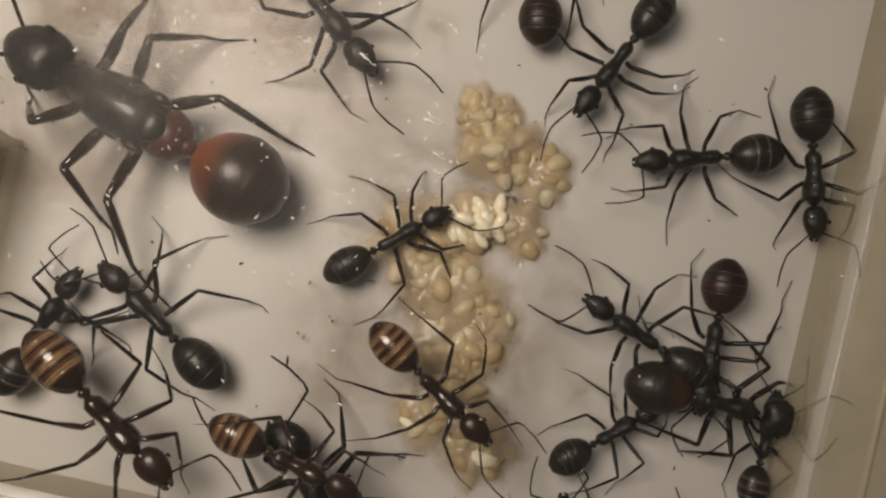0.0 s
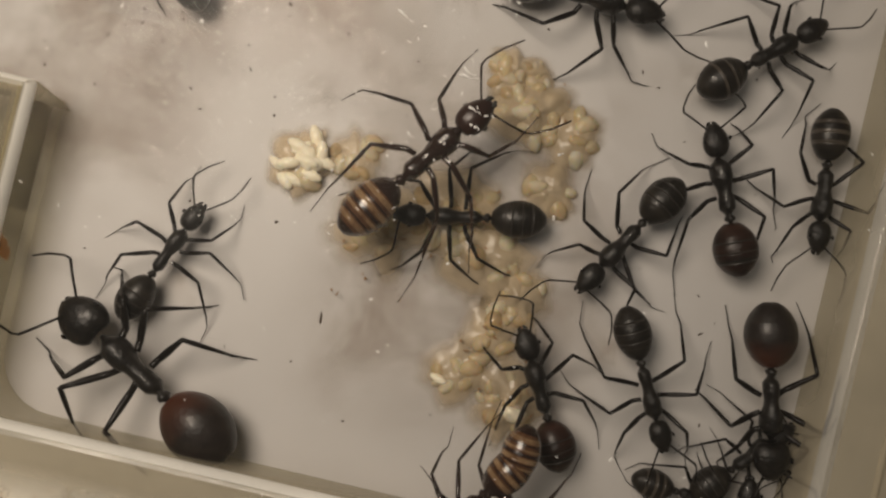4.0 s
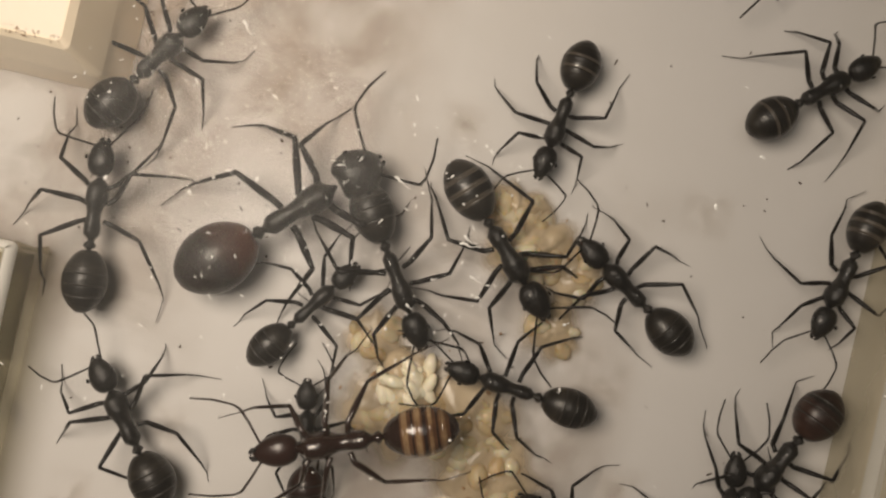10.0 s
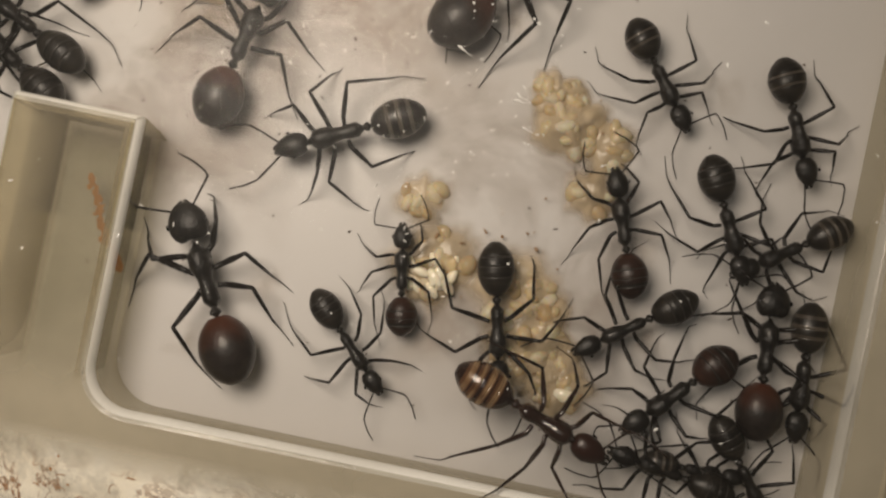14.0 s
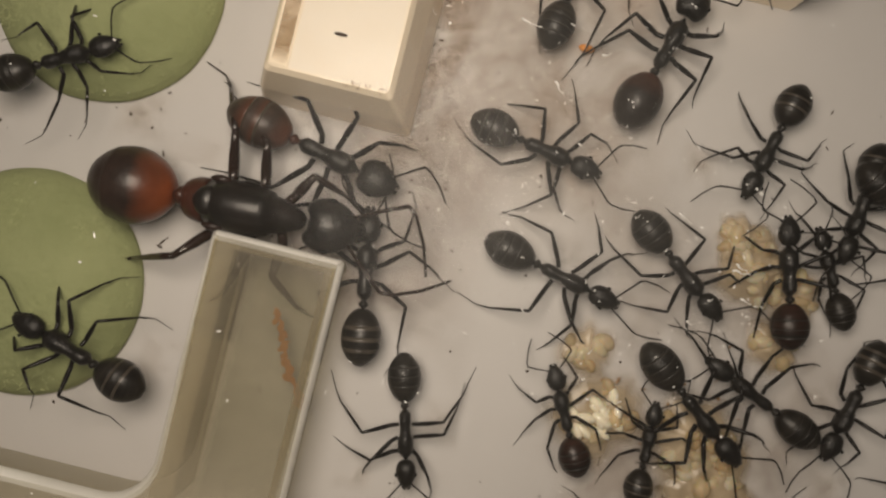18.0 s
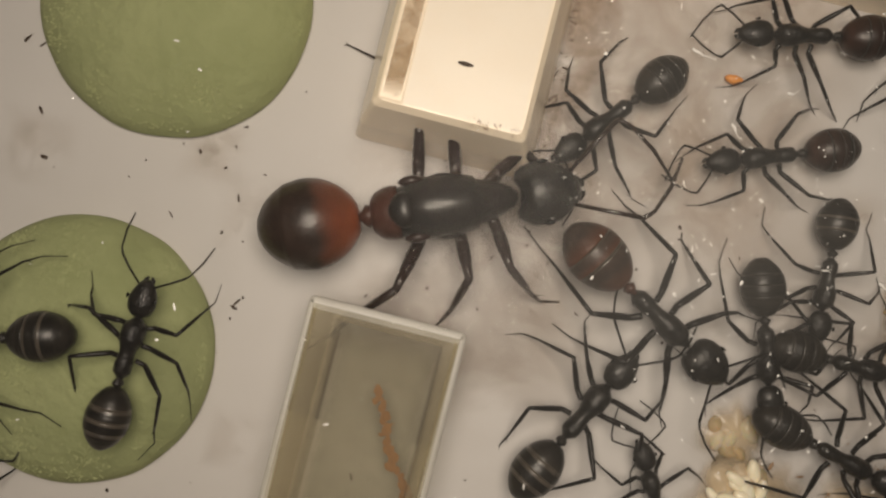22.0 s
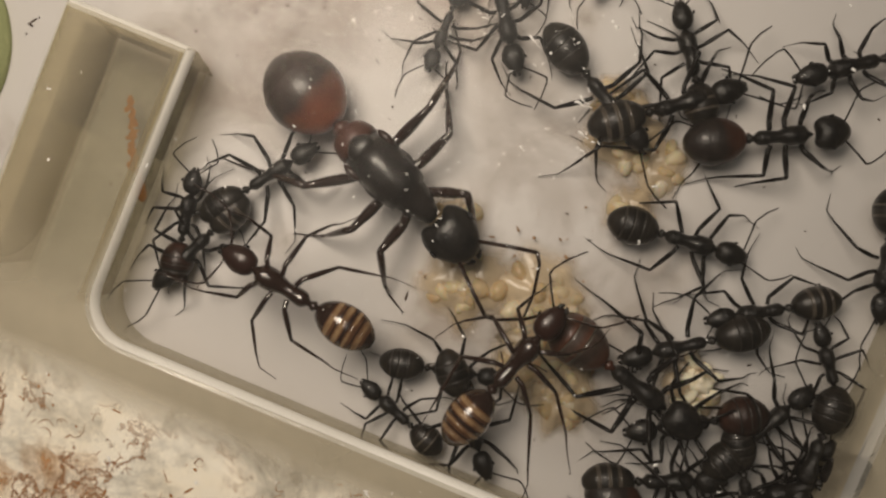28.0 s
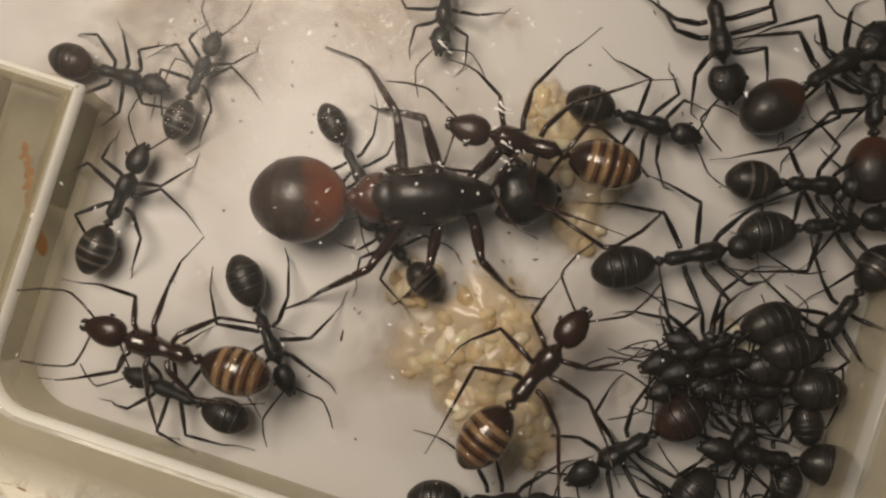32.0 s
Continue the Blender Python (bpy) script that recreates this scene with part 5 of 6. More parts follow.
        ("m", 7.80, 0, [(0, 2.67, -10.97, 137), (1, 0.26, -9.99, 183), (2, -0.79, -9.69, 172), (3, -5.97, -10.53, 173), (4, -8.88, -9.26, 150), (7, -12.85, 0.44, 82), (8, -8.46, 4.43, 43), (9, -6.87, 6.48, 55), (10, -5.33, 6.99, 44), (11, -3.05, 11.22, 55), (12, -1.98, 11.61, 58), (13, -0.67, 12.63, 56), (14, 1.82, 15.12, 45), (15, 3.75, 16.23, 41), (17.4, 7.50, 32.10, 77), (32, 7.50, 32.10, 77)], 117),
        ("w", 5.97, 0, [(0, -7.63, -4.02, 148), (1, -11.25, -0.45, 155), (2, -11.24, 3.07, 132), (3, -19.14, 10.38, 133), (4, -26.87, 3.07, 177), (7, -10.85, -9.95, 146), (8, -13.61, -6.86, 104), (9, -14.46, -0.91, 89), (10, -14.17, 4.77, 95), (11, -20.12, 9.20, 155), (12, -19.42, 4.54, 184), (13, -24.35, 7.35, 142), (14, -25.06, 7.41, 153), (14.33, -23.23, 6.75, 105), (14.67, -21.40, 6.09, 57), (15, -19.57, 5.44, 10), (18, -4.85, 5.36, -13), (19, -2.50, 4.29, -20), (20, -0.53, 3.20, -32), (21, 1.60, -0.02, -42), (22, 2.46, 1.78, -14), (22.5, 0.84, 0.50, -81), (23, -0.78, -0.77, -147), (28.5, 14.32, -1.23, -144), (29, 13.80, -1.34, -143), (30, 14.15, -1.44, -145), (31, 15.24, 1.14, -162), (32, 16.52, 0.87, -142)], 118),
        ("w", 5.13, 0, [(0, -13.07, -5.68, 71), (1, -11.49, -8.47, 35), (2, -13.77, -4.06, 105), (2.5, -13.88, 0.38, 105), (3, -13.30, 2.32, 115), (4, -12.73, 11.87, 125), (5.5, -15.18, 8.54, 66), (7, -17.62, 5.21, 6), (8, -14.22, 7.48, 12), (9, -8.00, 12.84, 31), (9.7, -4.84, 22.34, 5), (10.35, -3.42, 25.26, -37), (11, -2.01, 28.19, -78), (14, -0.09, 15.85, -88), (15, -2.51, 14.21, -85), (18, 5.25, 15.36, -104), (19, 0.55, 12.90, -121), (20, 0.74, 10.67, -75), (21, 0.67, 9.91, -81), (22, 0.25, 10.08, -86), (23, 0.40, 8.98, -82), (24, 0.23, 5.08, -24), (24.31, 7.47, 17.44, 18), (24.62, 14.70, 29.80, 60), (32, 14.70, 29.80, 60)], 119),
        ("w", 5.64, 0, [(0, 7.50, 27.50, -144), (8.36, 7.50, 27.50, -144), (8.58, -0.41, 21.80, -90), (8.79, -8.32, 16.10, -37), (9, -16.23, 10.39, 17), (10, -13.22, 12.67, 58), (11, -13.01, 16.16, 71), (11.5, -16.86, 13.14, 107), (12, -20.71, 10.12, 143), (12.5, -20.74, 10.66, 104), (13, -20.77, 11.21, 65), (14, -22.15, 13.51, 86), (15, -23.98, 14.36, 89), (18, -7.71, 21.47, 81), (19, -7.27, 27.50, 74), (20, -11.61, 19.45, 59), (20.33, -11.12, 17.94, 6), (20.67, -10.62, 16.42, -48), (21, -10.13, 14.90, -101), (22, -11.51, 14.98, -129), (23, -11.78, 11.95, -86), (24, -13.49, 11.63, -103), (24.22, -6.49, 19.22, -53), (24.45, 0.50, 26.81, -3), (24.67, 7.50, 34.40, 47), (32, 7.50, 34.40, 47)], 120),
        ("w", 5.69, 0, [(0, 9.90, 27.50, -101), (4.05, 9.90, 27.50, -101), (4.28, 8.00, 6.00, -140), (4.5, 2.36, -11.19, -181), (7, 1.69, -11.00, -192), (8, -0.23, -10.63, -184), (9, 1.82, -11.20, -184), (9.5, 8.88, -8.46, -266), (10, 15.93, -5.73, -348), (10.5, 18.62, 0.67, -426), (11, 21.30, 7.08, -503), (12, 22.31, 4.50, -472), (13, 21.67, 0.44, -444), (14, 22.09, -3.27, -446), (14.33, 21.54, -3.02, -505), (14.67, 20.98, -2.77, -565), (15, 20.43, -2.52, -624), (21.75, 18.17, -5.91, -661), (28.5, 15.24, -9.27, -698), (29, 16.15, -9.77, -695), (30, 17.77, -9.97, -690), (31, 17.57, -8.43, -675), (32, 17.90, -9.60, -670)], 121),
        ("w", 4.69, 0, [(0, 12.30, 27.50, -99), (4.05, 12.30, 27.50, -99), (4.5, 5.67, -11.20, -162), (7, -0.76, -3.86, -171), (8, -3.00, -6.00, -161), (8.5, -2.29, -5.64, -194), (9, -0.96, -5.01, -243), (10, -2.08, -3.48, -258), (11, -1.58, -2.49, -275), (12, -2.37, -2.89, -264), (13, -2.09, -1.12, -274), (14, -1.17, -2.46, -259), (15, -0.46, -3.66, -247), (18, -2.27, -2.41, -243), (19, -3.52, -2.01, -237), (20, -4.02, -1.02, -258), (21, -4.62, -2.33, -276), (22, -5.06, -2.60, -241), (23, -5.54, -7.82, -244), (24, -10.73, -8.50, -254), (25, -14.34, -3.93, -266), (26, -13.45, -7.56, -262), (26.5, -13.85, -7.15, -258), (30, -14.69, 0.23, -261), (31, -16.45, 4.38, -254), (31.5, -16.57, 4.46, -306), (32, -16.65, 4.52, -358)], 122),
        ("w", 6.14, 0, [(0, 7.50, 29.80, -120), (7.5, 7.50, 29.80, -120), (7.75, 1.69, 19.81, -70), (8, -4.13, 9.83, -20), (9, -0.42, 8.59, -28), (10, 0.18, 5.67, -57), (11, 2.06, 3.99, -51), (12, 1.84, 2.45, -61), (13, 3.01, -1.73, -90), (14, 4.59, -3.72, -77), (15, 5.32, -3.79, -76), (18, 4.41, -0.01, -38), (19, 5.22, 0.61, -25), (20, 5.47, 2.87, -43), (20.33, 4.70, 17.72, 21), (20.66, 9.90, 32.10, 70), (32, 9.90, 32.10, 70)], 123),
        ("w", 5.12, 0, [(0, 7.50, 32.10, -97), (7.5, 7.50, 32.10, -97), (8, 5.40, 15.93, -86), (9, 6.42, 18.28, -105), (10, 6.46, 14.91, -98), (11, 7.54, 14.96, -69), (12, 6.80, 15.12, -99), (13, 8.75, 12.52, -50), (14, 10.92, 11.66, -52), (15, 14.58, 10.63, -24), (16.5, 12.75, 11.91, -60), (18, 10.92, 13.18, -95), (18.33, 9.46, 14.01, -145), (18.67, 8.00, 14.83, -195), (19, 6.54, 15.66, -245), (19.6, 12.00, 18.00, -250), (20.3, 17.00, 20.00, -250), (26, 13.00, 19.50, -240), (28.5, 6.49, 12.19, -234), (29, 5.29, 12.13, -233), (30, 8.35, 10.74, -251), (30.5, 6.36, 10.75, -290), (31, 4.23, 10.75, -329), (32, 9.50, 10.28, -360)], 124),
        ("w", 5.66, 0, [(0, 17.10, 27.50, -123), (8, 17.10, 27.50, -123), (8.5, 4.76, 8.22, -165), (9, -7.58, -11.07, -208), (10, -10.44, -4.49, -232), (11, -12.98, 1.33, -254), (12, -13.66, -0.88, -259), (13, -19.24, 5.68, -203), (14, -25.46, 5.36, -213), (14.33, -23.50, 6.47, -262), (14.67, -21.53, 7.59, -311), (15, -19.57, 8.70, -359), (18, -7.43, 11.95, -370), (19, -5.90, 11.61, -378), (20, -3.53, 9.17, -407), (21, -2.78, 8.33, -408), (22, -1.92, 6.11, -432), (23, -2.35, 6.44, -413), (24, -1.19, 5.15, -391), (24.5, 2.44, 6.80, -326), (25, 6.07, 8.45, -262), (26, 5.75, 4.67, -344), (26.5, 8.27, 4.28, -347), (28.5, 12.97, 3.89, -355), (29, 16.17, 6.16, -339), (30, 18.07, 6.06, -350), (31, 18.54, 7.11, -335), (32, 19.68, 7.97, -335)], 125),
        ("m", 6.70, 0, [(0, 9.90, 32.10, -117), (10, 9.90, 32.10, -117), (10.5, -0.66, 11.76, -156), (11, -11.22, -8.57, -194), (12, -11.54, -8.41, -222), (12.5, -13.52, -5.52, -264), (13, -13.32, 1.41, -282), (14, -12.61, 8.57, -282), (15, -13.78, 18.88, -282), (17.4, 7.50, 36.70, -320), (32, 7.50, 36.70, -320)], 126),
        ("m", 7.50, 0, [(0, 14.70, 29.80, -106), (10.19, 14.70, 29.80, -106), (11, 4.11, -5.98, -174), (12, -2.11, -8.40, -192), (13, -6.79, -8.60, -200), (14, -11.60, -5.18, -241), (15, -14.07, -2.32, -268), (17.4, 12.30, 32.10, -307), (32, 12.30, 32.10, -307)], 127),
        ("w", 6.26, 0, [(0, 17.10, 29.80, -95), (14.5, 17.10, 29.80, -95), (15, 15.95, 17.56, -29), (18.6, 14.00, 13.00, -30), (20, 19.00, 20.00, -20), (26, 16.00, 20.00, -20), (28.5, 2.88, 6.10, -30), (29, 6.05, 4.06, -25), (30, 10.57, 5.02, 15), (31, 16.05, 8.17, 15), (32, 13.67, 4.40, 28)], 128),
        ("w", 4.30, 0, [(0, 7.50, 34.40, -123), (14.45, 7.50, 34.40, -123), (14.73, 0.63, 23.89, -163), (15, -6.24, 13.39, -202), (16.2, 1.83, 23.89, -255), (17.4, 9.90, 34.40, -308), (32, 9.90, 34.40, -308)], 129),
        ("r", 7.27, 0, [(0, 9.90, 36.70, -136), (14.12, 9.90, 36.70, -136), (14.56, -4.58, 22.69, -67), (15, -19.06, 8.67, 2), (18, -19.34, 8.76, -12), (19, -16.75, 9.55, 3), (20, -14.24, 7.82, -15), (21, -8.89, 6.97, -26), (22, -7.85, 6.37, -30), (23, -3.34, 4.84, -27), (24, -0.99, 3.91, -28), (25, 3.37, 4.00, -10), (26, 7.59, -0.52, -26), (26.5, 9.87, -1.50, -31), (28.5, 12.07, -5.62, -7), (29, 13.39, -7.24, 0), (30, 15.62, -9.39, 11), (31, 15.42, -9.97, 21), (32, 15.79, -9.65, 24)], 130),
        ("w", 5.20, 0, [(0, 12.30, 34.40, -134), (23.31, 12.30, 34.40, -134), (23.54, 4.95, 26.73, -87), (23.77, -2.40, 19.06, -40), (24, -9.75, 11.39, 7), (25, -11.56, 10.56, 20), (25.33, -12.37, 9.17, -28), (25.67, -13.18, 7.77, -75), (26, -13.98, 6.37, -123), (26.5, -11.20, 6.89, -118), (28.5, -13.44, -8.90, -111), (29, -13.34, -7.95, -106), (30, -13.72, -6.93, -140), (30.5, -14.19, -5.68, -193), (31, -14.78, -4.43, -246), (32, -14.17, -1.85, -277)], 131),
        ("m", 6.30, 0, [(0, 14.70, 32.10, -141), (15.6, 14.70, 32.10, -141), (16.4, 9.17, 27.63, -189), (17.2, 3.64, 23.17, -238), (18, -1.88, 18.70, -286), (19, -2.10, 20.35, -245), (22, 4.24, 19.88, -267), (23, 2.84, 17.53, -284), (24, 3.95, 16.17, -284), (28.5, 15.45, 10.69, -335), (29, 17.42, 11.01, -333), (30, 19.74, 11.21, -299), (31, 20.35, 13.21, -275), (32, 20.35, 14.20, -254)], 132),
        ("w", 5.47, 0, [(0, 19.50, 29.80, -131), (15.6, 19.50, 29.80, -131), (18, -10.92, -4.81, -75), (19, -8.53, -7.98, -58), (26, 5.70, -6.08, -36), (28.6, 3.71, -10.09, -51), (29, 3.46, -10.07, -51), (30, 3.73, -10.09, -51), (30.5, 7.04, -10.52, 2), (31, 8.12, -9.77, 12), (32, 8.23, -10.13, 16)], 133),
        ("w", 5.93, 0, [(0, -45.00, 1.00, -21), (15.6, -45.00, 1.00, -21), (16.4, -39.53, -1.07, -80), (17.2, -33.82, -2.89, -139), (18, -29.01, -5.05, -197), (19, -32.13, -6.70, -200), (20, -42.19, -5.85, -184), (21, -43.35, -6.08, -184), (22, -36.61, -2.13, -164), (22.33, -35.30, 1.14, -213), (22.67, -34.35, 4.33, -262), (23, -32.93, 7.69, -311), (24, -28.84, 9.89, -331), (25, -29.43, 8.56, -360), (26, -22.66, 6.37, -363), (26.5, -19.75, 7.78, -342), (28.4, 9.90, 36.70, -316), (32, 9.90, 36.70, -316)], 134),
        ("w", 5.37, 0, [(0, -45.00, 12.00, -10), (15.6, -45.00, 12.00, -10), (18, -33.90, 9.99, 30), (19, -34.99, 12.88, 33), (20, -46.83, 7.11, -21), (21, -47.28, 0.87, -49), (25, -34.68, -5.76, 10), (26, -29.40, -3.35, 47), (27.2, -36.48, -1.14, 105), (28.4, -45.00, 1.00, 164), (32, -45.89, 1.01, 164)], 135),
        ("w", 5.56, 0, [(0, -45.00, 7.00, -62), (20.5, -45.00, 7.00, -62), (21, -36.27, -9.19, -57), (21.33, -33.93, -6.40, -9), (21.67, -32.04, -3.91, 40), (22, -30.32, -1.53, 88), (23, -28.78, 0.96, 55), (24, -29.16, -1.03, 22), (25, -29.45, 0.91, 45), (26, -29.62, 2.62, 62), (26.5, -30.50, 4.19, 57), (27.45, -37.75, 5.59, 113), (28.4, -45.00, 7.00, 169), (32, -45.89, 7.01, 169)], 136),
        ("w", 5.21, 0, [(0, -38.50, -10.40, 51), (23.6, -38.50, -10.40, 51), (25, -33.21, -13.15, 61), (26, -26.50, -6.55, 54), (26.5, -27.23, -8.74, 20), (27.45, -35.37, 1.65, 75), (28.4, -45.00, 12.00, 131), (32, -45.88, 12.03, 131)], 137),
        ("w", 4.63, 0, [(0, -44.50, 21.00, -12), (22.5, -44.50, 21.00, -12), (22.75, -35.67, 19.00, 28), (23, -27.81, 17.56, 68), (24, -27.39, 16.46, 95), (25, -27.57, 13.39, 126), (26, -23.54, 10.60, 101), (28.4, 7.50, 39.00, 42), (32, 7.50, 39.00, 42)], 138),
        ("w", 4.30, 0, [(0, 17.10, 32.10, -112), (15.6, 17.10, 32.10, -112), (16.4, 12.26, 20.35, -164), (17.2, 7.42, 8.60, -217), (18, 2.58, -3.14, -269), (19, 3.27, -1.65, -266), (25, 8.33, 0.08, -268), (26, 4.96, 4.70, -326), (26.25, 4.60, -0.52, -259), (26.5, 4.23, -5.74, -192), (28.5, -2.35, -11.07, -201), (29, -6.74, -11.10, -196), (30, -11.04, -10.92, -209), (30.5, -12.25, -9.46, -150), (31, -13.58, -7.97, -90), (31.33, -3.63, 4.62, -43), (31.67, 6.33, 17.22, 5), (32, 17.10, 29.80, 52)], 139),
        ("w", 4.30, 0, [(0, 19.50, 32.10, -112), (15.6, 19.50, 32.10, -112), (16.8, 14.91, 20.53, -177), (18, 10.33, 8.96, -242), (28.5, 21.88, -0.26, -232), (29, 21.27, -0.71, -227), (30, 22.25, -0.68, -242), (31, 21.51, -0.65, -241), (32, 21.40, 0.32, -248)], 140),
        ("b", 6.60, 0, [(0, 14.70, 34.40, -116), (24.16, 14.70, 34.40, -116), (24.58, 6.34, 16.96, -151), (25, -2.02, -0.48, -186), (26, -4.22, -3.87, -168), (26.5, -3.76, -4.49, -184), (28.5, -7.72, -6.75, -190), (29, -8.00, -6.83, -188), (30, -7.60, -7.20, -199), (31, -8.75, -7.24, -189), (32, -8.28, -7.37, -179)], 141),
        ("w", 6.30, 0, [(0, 17.10, 34.40, -99), (25.8, 17.10, 34.40, -99), (26.5, 12.20, 2.40, -76), (27.13, 13.03, 12.30, -22), (27.77, 13.87, 22.20, 31), (28.4, 14.70, 32.10, 85), (32, 14.70, 32.10, 85)], 142),
        ("w", 4.30, 0, [(0, 12.30, 36.70, -122), (26.6, 12.30, 36.70, -122), (28.5, -8.61, 4.29, -68), (29, -8.56, 4.13, -48), (31, -5.74, 5.21, -35), (32, -3.57, 4.05, -45)], 143),
        ("w", 4.30, 0, [(0, 9.90, 39.00, -115), (26.6, 9.90, 39.00, -115), (29, -9.37, 0.42, -51), (29.33, -7.46, 0.35, -109), (29.67, -5.57, 0.30, -168), (30, -3.65, 0.26, -226), (31, -2.64, 1.83, -233), (32, 0.09, 0.33, -209)], 144),
        ("m", 6.30, 0, [(0, 19.50, 34.40, -93), (29.5, 19.50, 34.40, -93), (31, 18.60, 26.00, -40), (31.5, 18.07, 20.55, 5), (32, 17.53, 15.11, 50)], 145),
        ("m", 6.30, 0, [(0, 14.70, 36.70, -96), (29.5, 14.70, 36.70, -96), (31, 13.00, 24.00, -80), (32, 11.69, 16.17, -63)], 146),
        ("b", 6.60, 0, [(0, 17.10, 36.70, -109), (30.3, 17.10, 36.70, -109), (31, 5.42, 6.30, -163), (32, 5.15, 7.01, -177)], 147),
        ("w", 4.30, 0, [(0, 19.50, 36.70, -85), (17.5, 19.50, 36.70, -85), (19.5, 20.50, 14.00, -6), (22, 22.40, -5.70, 64), (27.3, 22.40, -5.70, 64), (28.5, 22.60, -5.70, 72), (29, 23.04, -6.04, 88), (29.5, 22.61, -6.06, 151), (30, 22.17, -6.11, 213), (31, 22.16, -5.88, 253), (32, 21.90, -6.80, 265)], 148),
        ("w", 4.30, 0, [(0, 19.50, 39.00, -89), (26.6, 19.50, 39.00, -89), (28.5, 19.13, 14.82, -62), (29, 17.40, 14.40, -76), (30, 21.88, 13.46, -33), (30.25, 19.00, 22.81, 37), (30.5, 17.10, 32.10, 106), (32, 17.10, 32.10, 106)], 149),
        ("w", 4.30, 0, [(0, 17.10, 39.00, -82), (17.5, 17.10, 39.00, -82), (19.5, 20.50, 14.00, -74), (22, 22.40, -10.11, -74), (28.8, 22.40, -10.11, -74), (30, 23.20, -10.11, -66), (31, 21.60, -8.17, -54), (32, 21.50, -9.20, -48)], 150),
        ("w", 4.30, 0, [(0, 7.50, 41.30, -115), (29.96, 7.50, 41.30, -115), (30.3, 0.63, 26.87, -57), (30.65, -7.33, 12.43, 2), (31, -14.49, -1.97, 61), (32, -12.39, 5.34, 84)], 151),
        ("c", 5.40, 0.6, [(0, 9.90, 41.30, -90), (17.5, 9.90, 41.30, -90), (19.5, 20.50, 14.00, -85), (22, 22.40, -4.06, -88), (27.8, 22.40, -4.06, -88), (29, 23.20, -4.06, -80), (30, 23.20, -3.19, -77), (31, 22.14, -3.46, -93), (32, 19.48, -0.58, -162)], 152),
        ("w", 5.40, 0, [(0, 22.00, -10.90, -264), (10.5, 22.00, -10.90, -264), (12, 20.37, -3.91, -264), (12.5, 19.23, -6.54, -216), (13, 18.08, -9.18, -168), (14, 15.80, -10.14, -189), (15, 11.42, -11.20, -182), (15.5, 6.00, -10.80, -180), (19.2, 8.67, -10.73, -240), (22.9, 11.33, -10.67, -300), (26.6, 14.00, -10.60, -360), (27.8, 18.96, -7.83, -410), (29, 22.92, -5.10, -460), (30, 19.51, -0.23, -525), (30.5, 19.76, -0.46, -576), (31, 19.89, -0.73, -627), (31.5, 18.44, -0.77, -568), (32, 17.09, -0.82, -508)], 153),
        ("w", 5.30, 0.4, [(0, 14.70, 41.30, -90), (31.25, 14.70, 41.30, -90), (31.62, 15.78, 25.42, -38), (32, 18.14, 9.60, 14)], 154),
        ("c", 5.60, 0.8, [(0, 17.10, 41.30, -90), (26.6, 17.10, 41.30, -90), (27.8, 16.61, 21.18, -135), (29, 16.12, 1.07, -180), (30, 16.10, 0.78, -186), (31, 17.93, -0.66, -169), (32, 17.57, 0.29, -150)], 155),
        ("c", 5.60, 0.5, [(0, 19.50, 41.30, -90), (17.5, 19.50, 41.30, -90), (19.5, 20.50, 14.00, -111), (22, 22.40, -6.10, -140), (27.8, 22.40, -6.10, -140), (29, 22.76, -6.10, -132), (30, 23.00, -6.59, -82), (31, 22.54, -6.41, -100), (32, 20.94, -3.61, -170)], 156),
    ]
    ants, used = [], set()
    for kind, span, lift, rows, seed in ways:
        kind = f"w{seed % 5}" if kind == "w" else kind
        ants.append(copy_thing(FIRST[kind], Matrix.Identity(4)) if kind in used else FIRST[kind])
        used.add(kind)
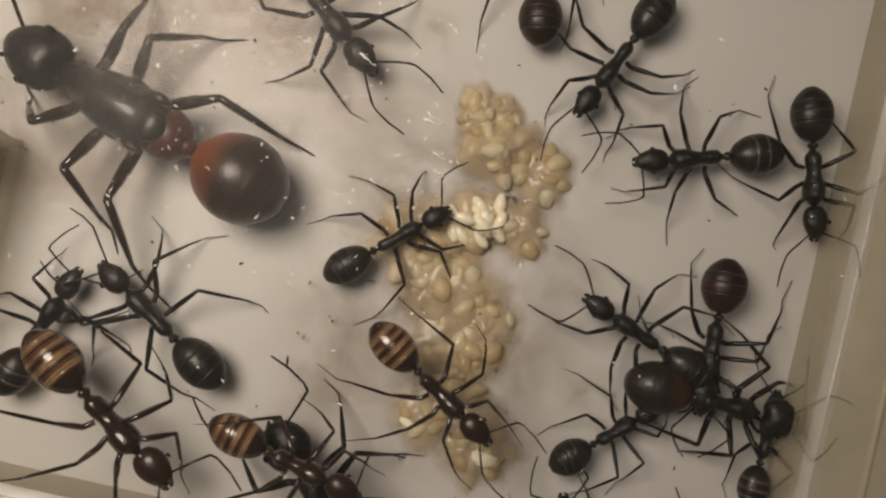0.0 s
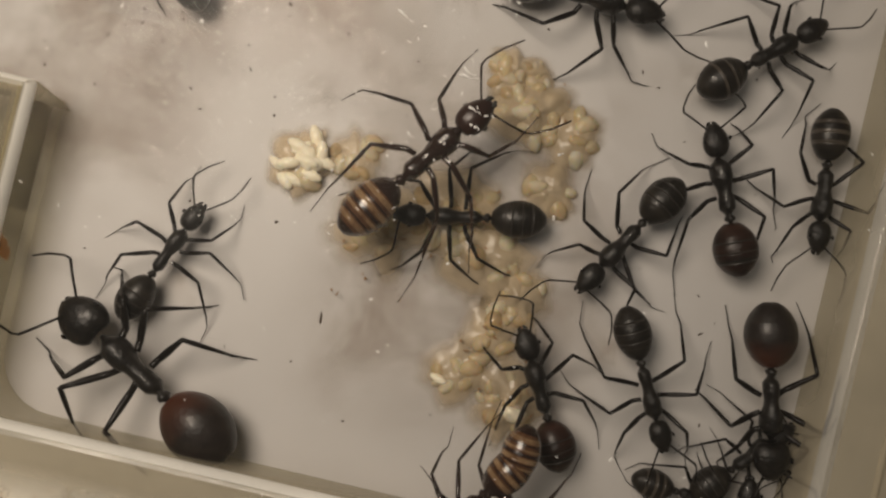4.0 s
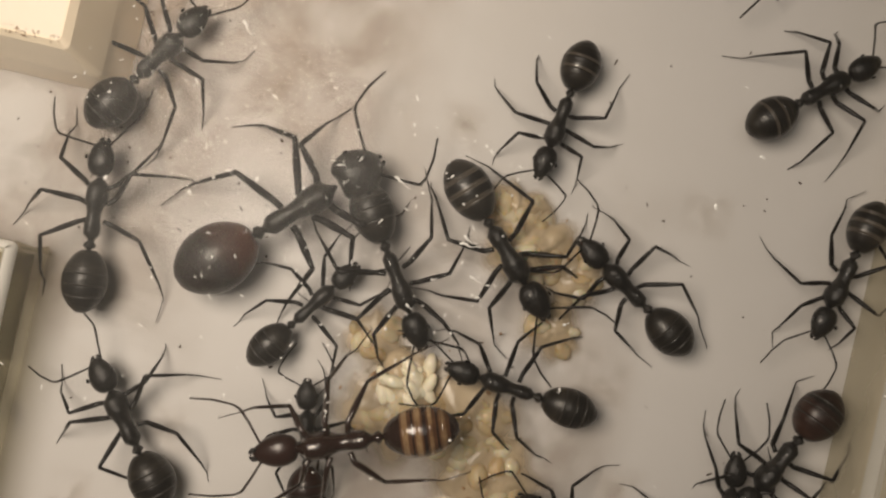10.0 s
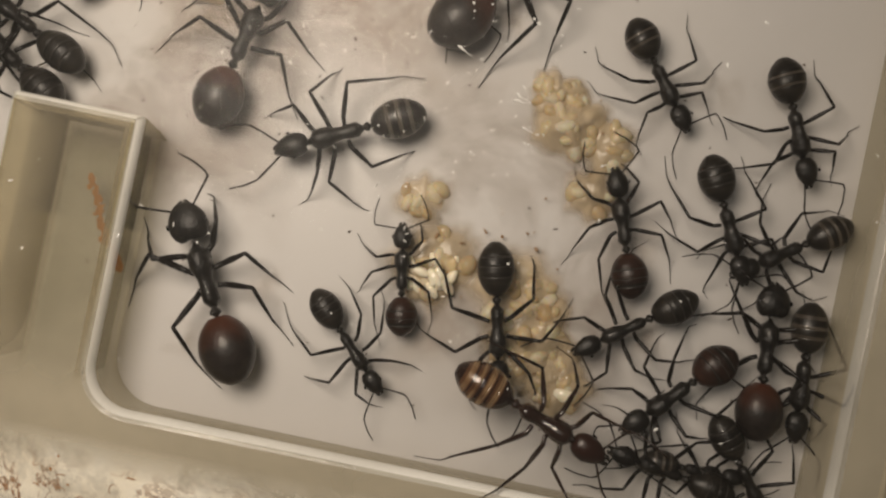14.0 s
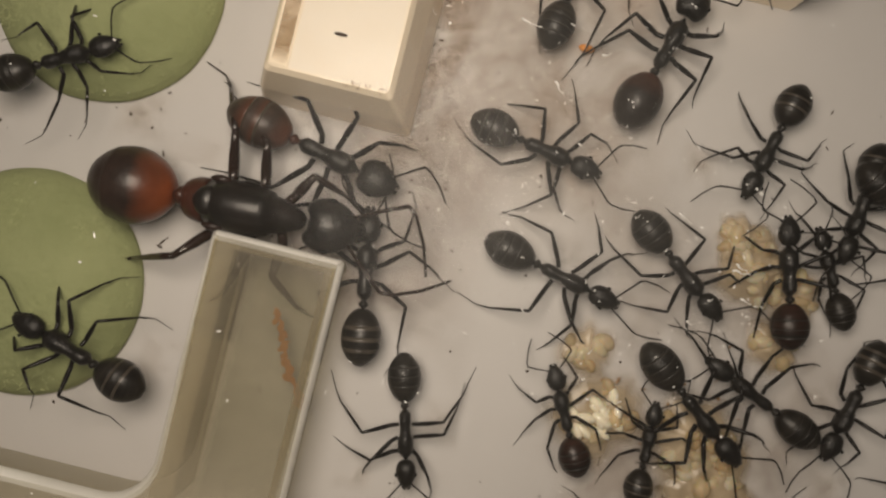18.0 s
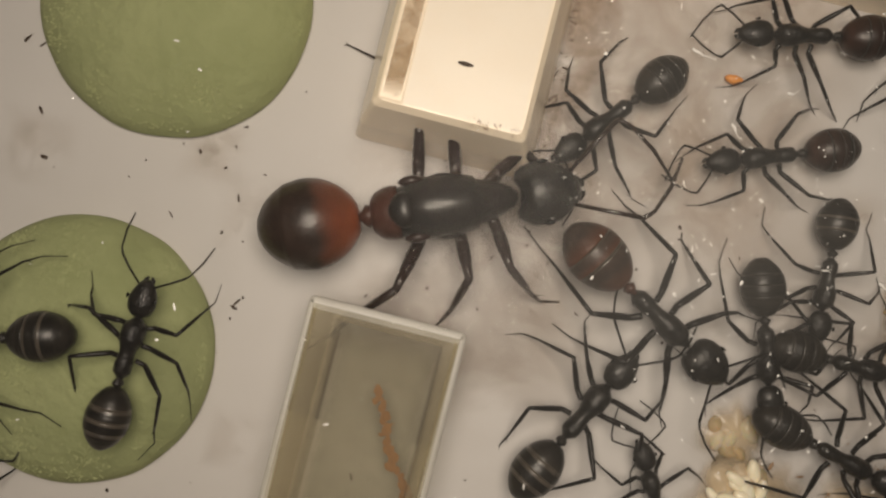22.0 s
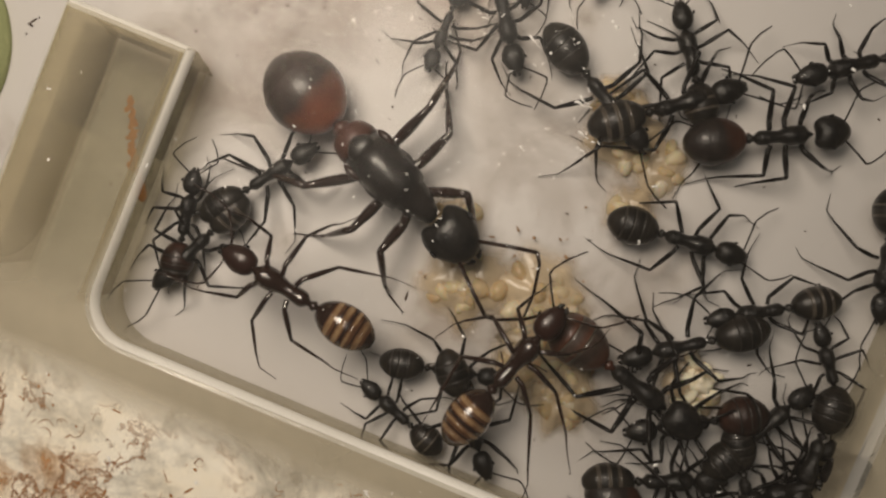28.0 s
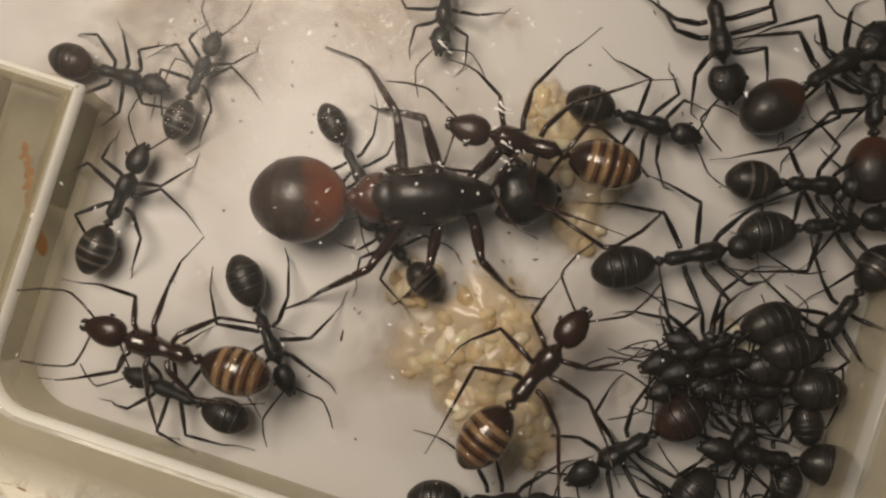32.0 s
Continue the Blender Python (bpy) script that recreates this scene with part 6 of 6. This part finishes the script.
    for ant, way in zip(ants, ways):
        crawl(ant, *way)
    walk(EGGCLUSTER, [(t, pose(x * MM, y * MM, 0, 0, 0, h)) for t, x, y, h in (
        (0, 5.9, 4.2, 0), (1, 3.0, 4.2, 8), (2, -0.4, 2.7, 15), (3, -4.2, 2.5, 20), (4, -4.5, 2.6, 25), (7, -3.4, 2.9, 30), (8, -1.3, 2.4, 20), (9, 1.2, 0.8, 10), (10, 1.6, 0.2, 0), (11, 0.6, -0.2, -8),
        (12, -0.8, -0.4, -15), (13, -0.3, -0.8, -20), (14, 0.0, -2.0, -10), (15, 0.8, -3.1, 0), (18, -0.8, -2.2, 10), (20, -1.4, -1.7, 15), (26.5, 1.6, -2.0, 20), (27.5, 8.5, -5.0, 50), (28.6, 20.3, -2.0, 80), (29.5, 20.3, -2.0, 90), (32, 18.9, 0.5, 95))])
    walk(YOUNGHEAP, [(t, pose(x * MM, y * MM, 0, 0, 0, h)) for t, x, y, h in (
        (0, 5.3, 1.4, 0), (1, 4.4, 2.0, 4), (2, 1.6, 2.8, 8), (4, -1.5, 3.8, 12), (7, -0.4, 3.6, 8), (9, 0.1, 2.2, 5), (13, -0.6, 2.4, 0), (18, -1.7, 1.6, 0), (26, -1.0, 1.0, 5),
        (29, 0.0, 0.0, 10), (32, 1.5, -1.0, 15))])
    walk(BROADHEAP, [(t, pose(x * MM, y * MM, 0, 0, 0, h)) for t, x, y, h in (
        (0, 3.6, 2.6, 0), (3, 3.7, 2.4, 0), (7, 5.0, 1.0, -8), (9, 5.2, -0.4, -12), (12, 5.3, -1.8, -16), (20, 5.3, -2.0, -18), (32, 5.6, -1.6, -16))])
    walk(LONEEGG, [(t, pose(x * MM, y * MM, 0.42 * MM, 0, 0, h)) for t, x, y, h in (
        (0, 9.4, -7.2, 0), (26.4, 9.4, -7.2, 0), (28.4, 3.0, -10.0, 40), (29, 2.25, -10.3, 50), (30, -4.7, -10.8, 80), (31, -8.0, -9.2, 110), (32, -9.2, -8.2, 120))])


motions()
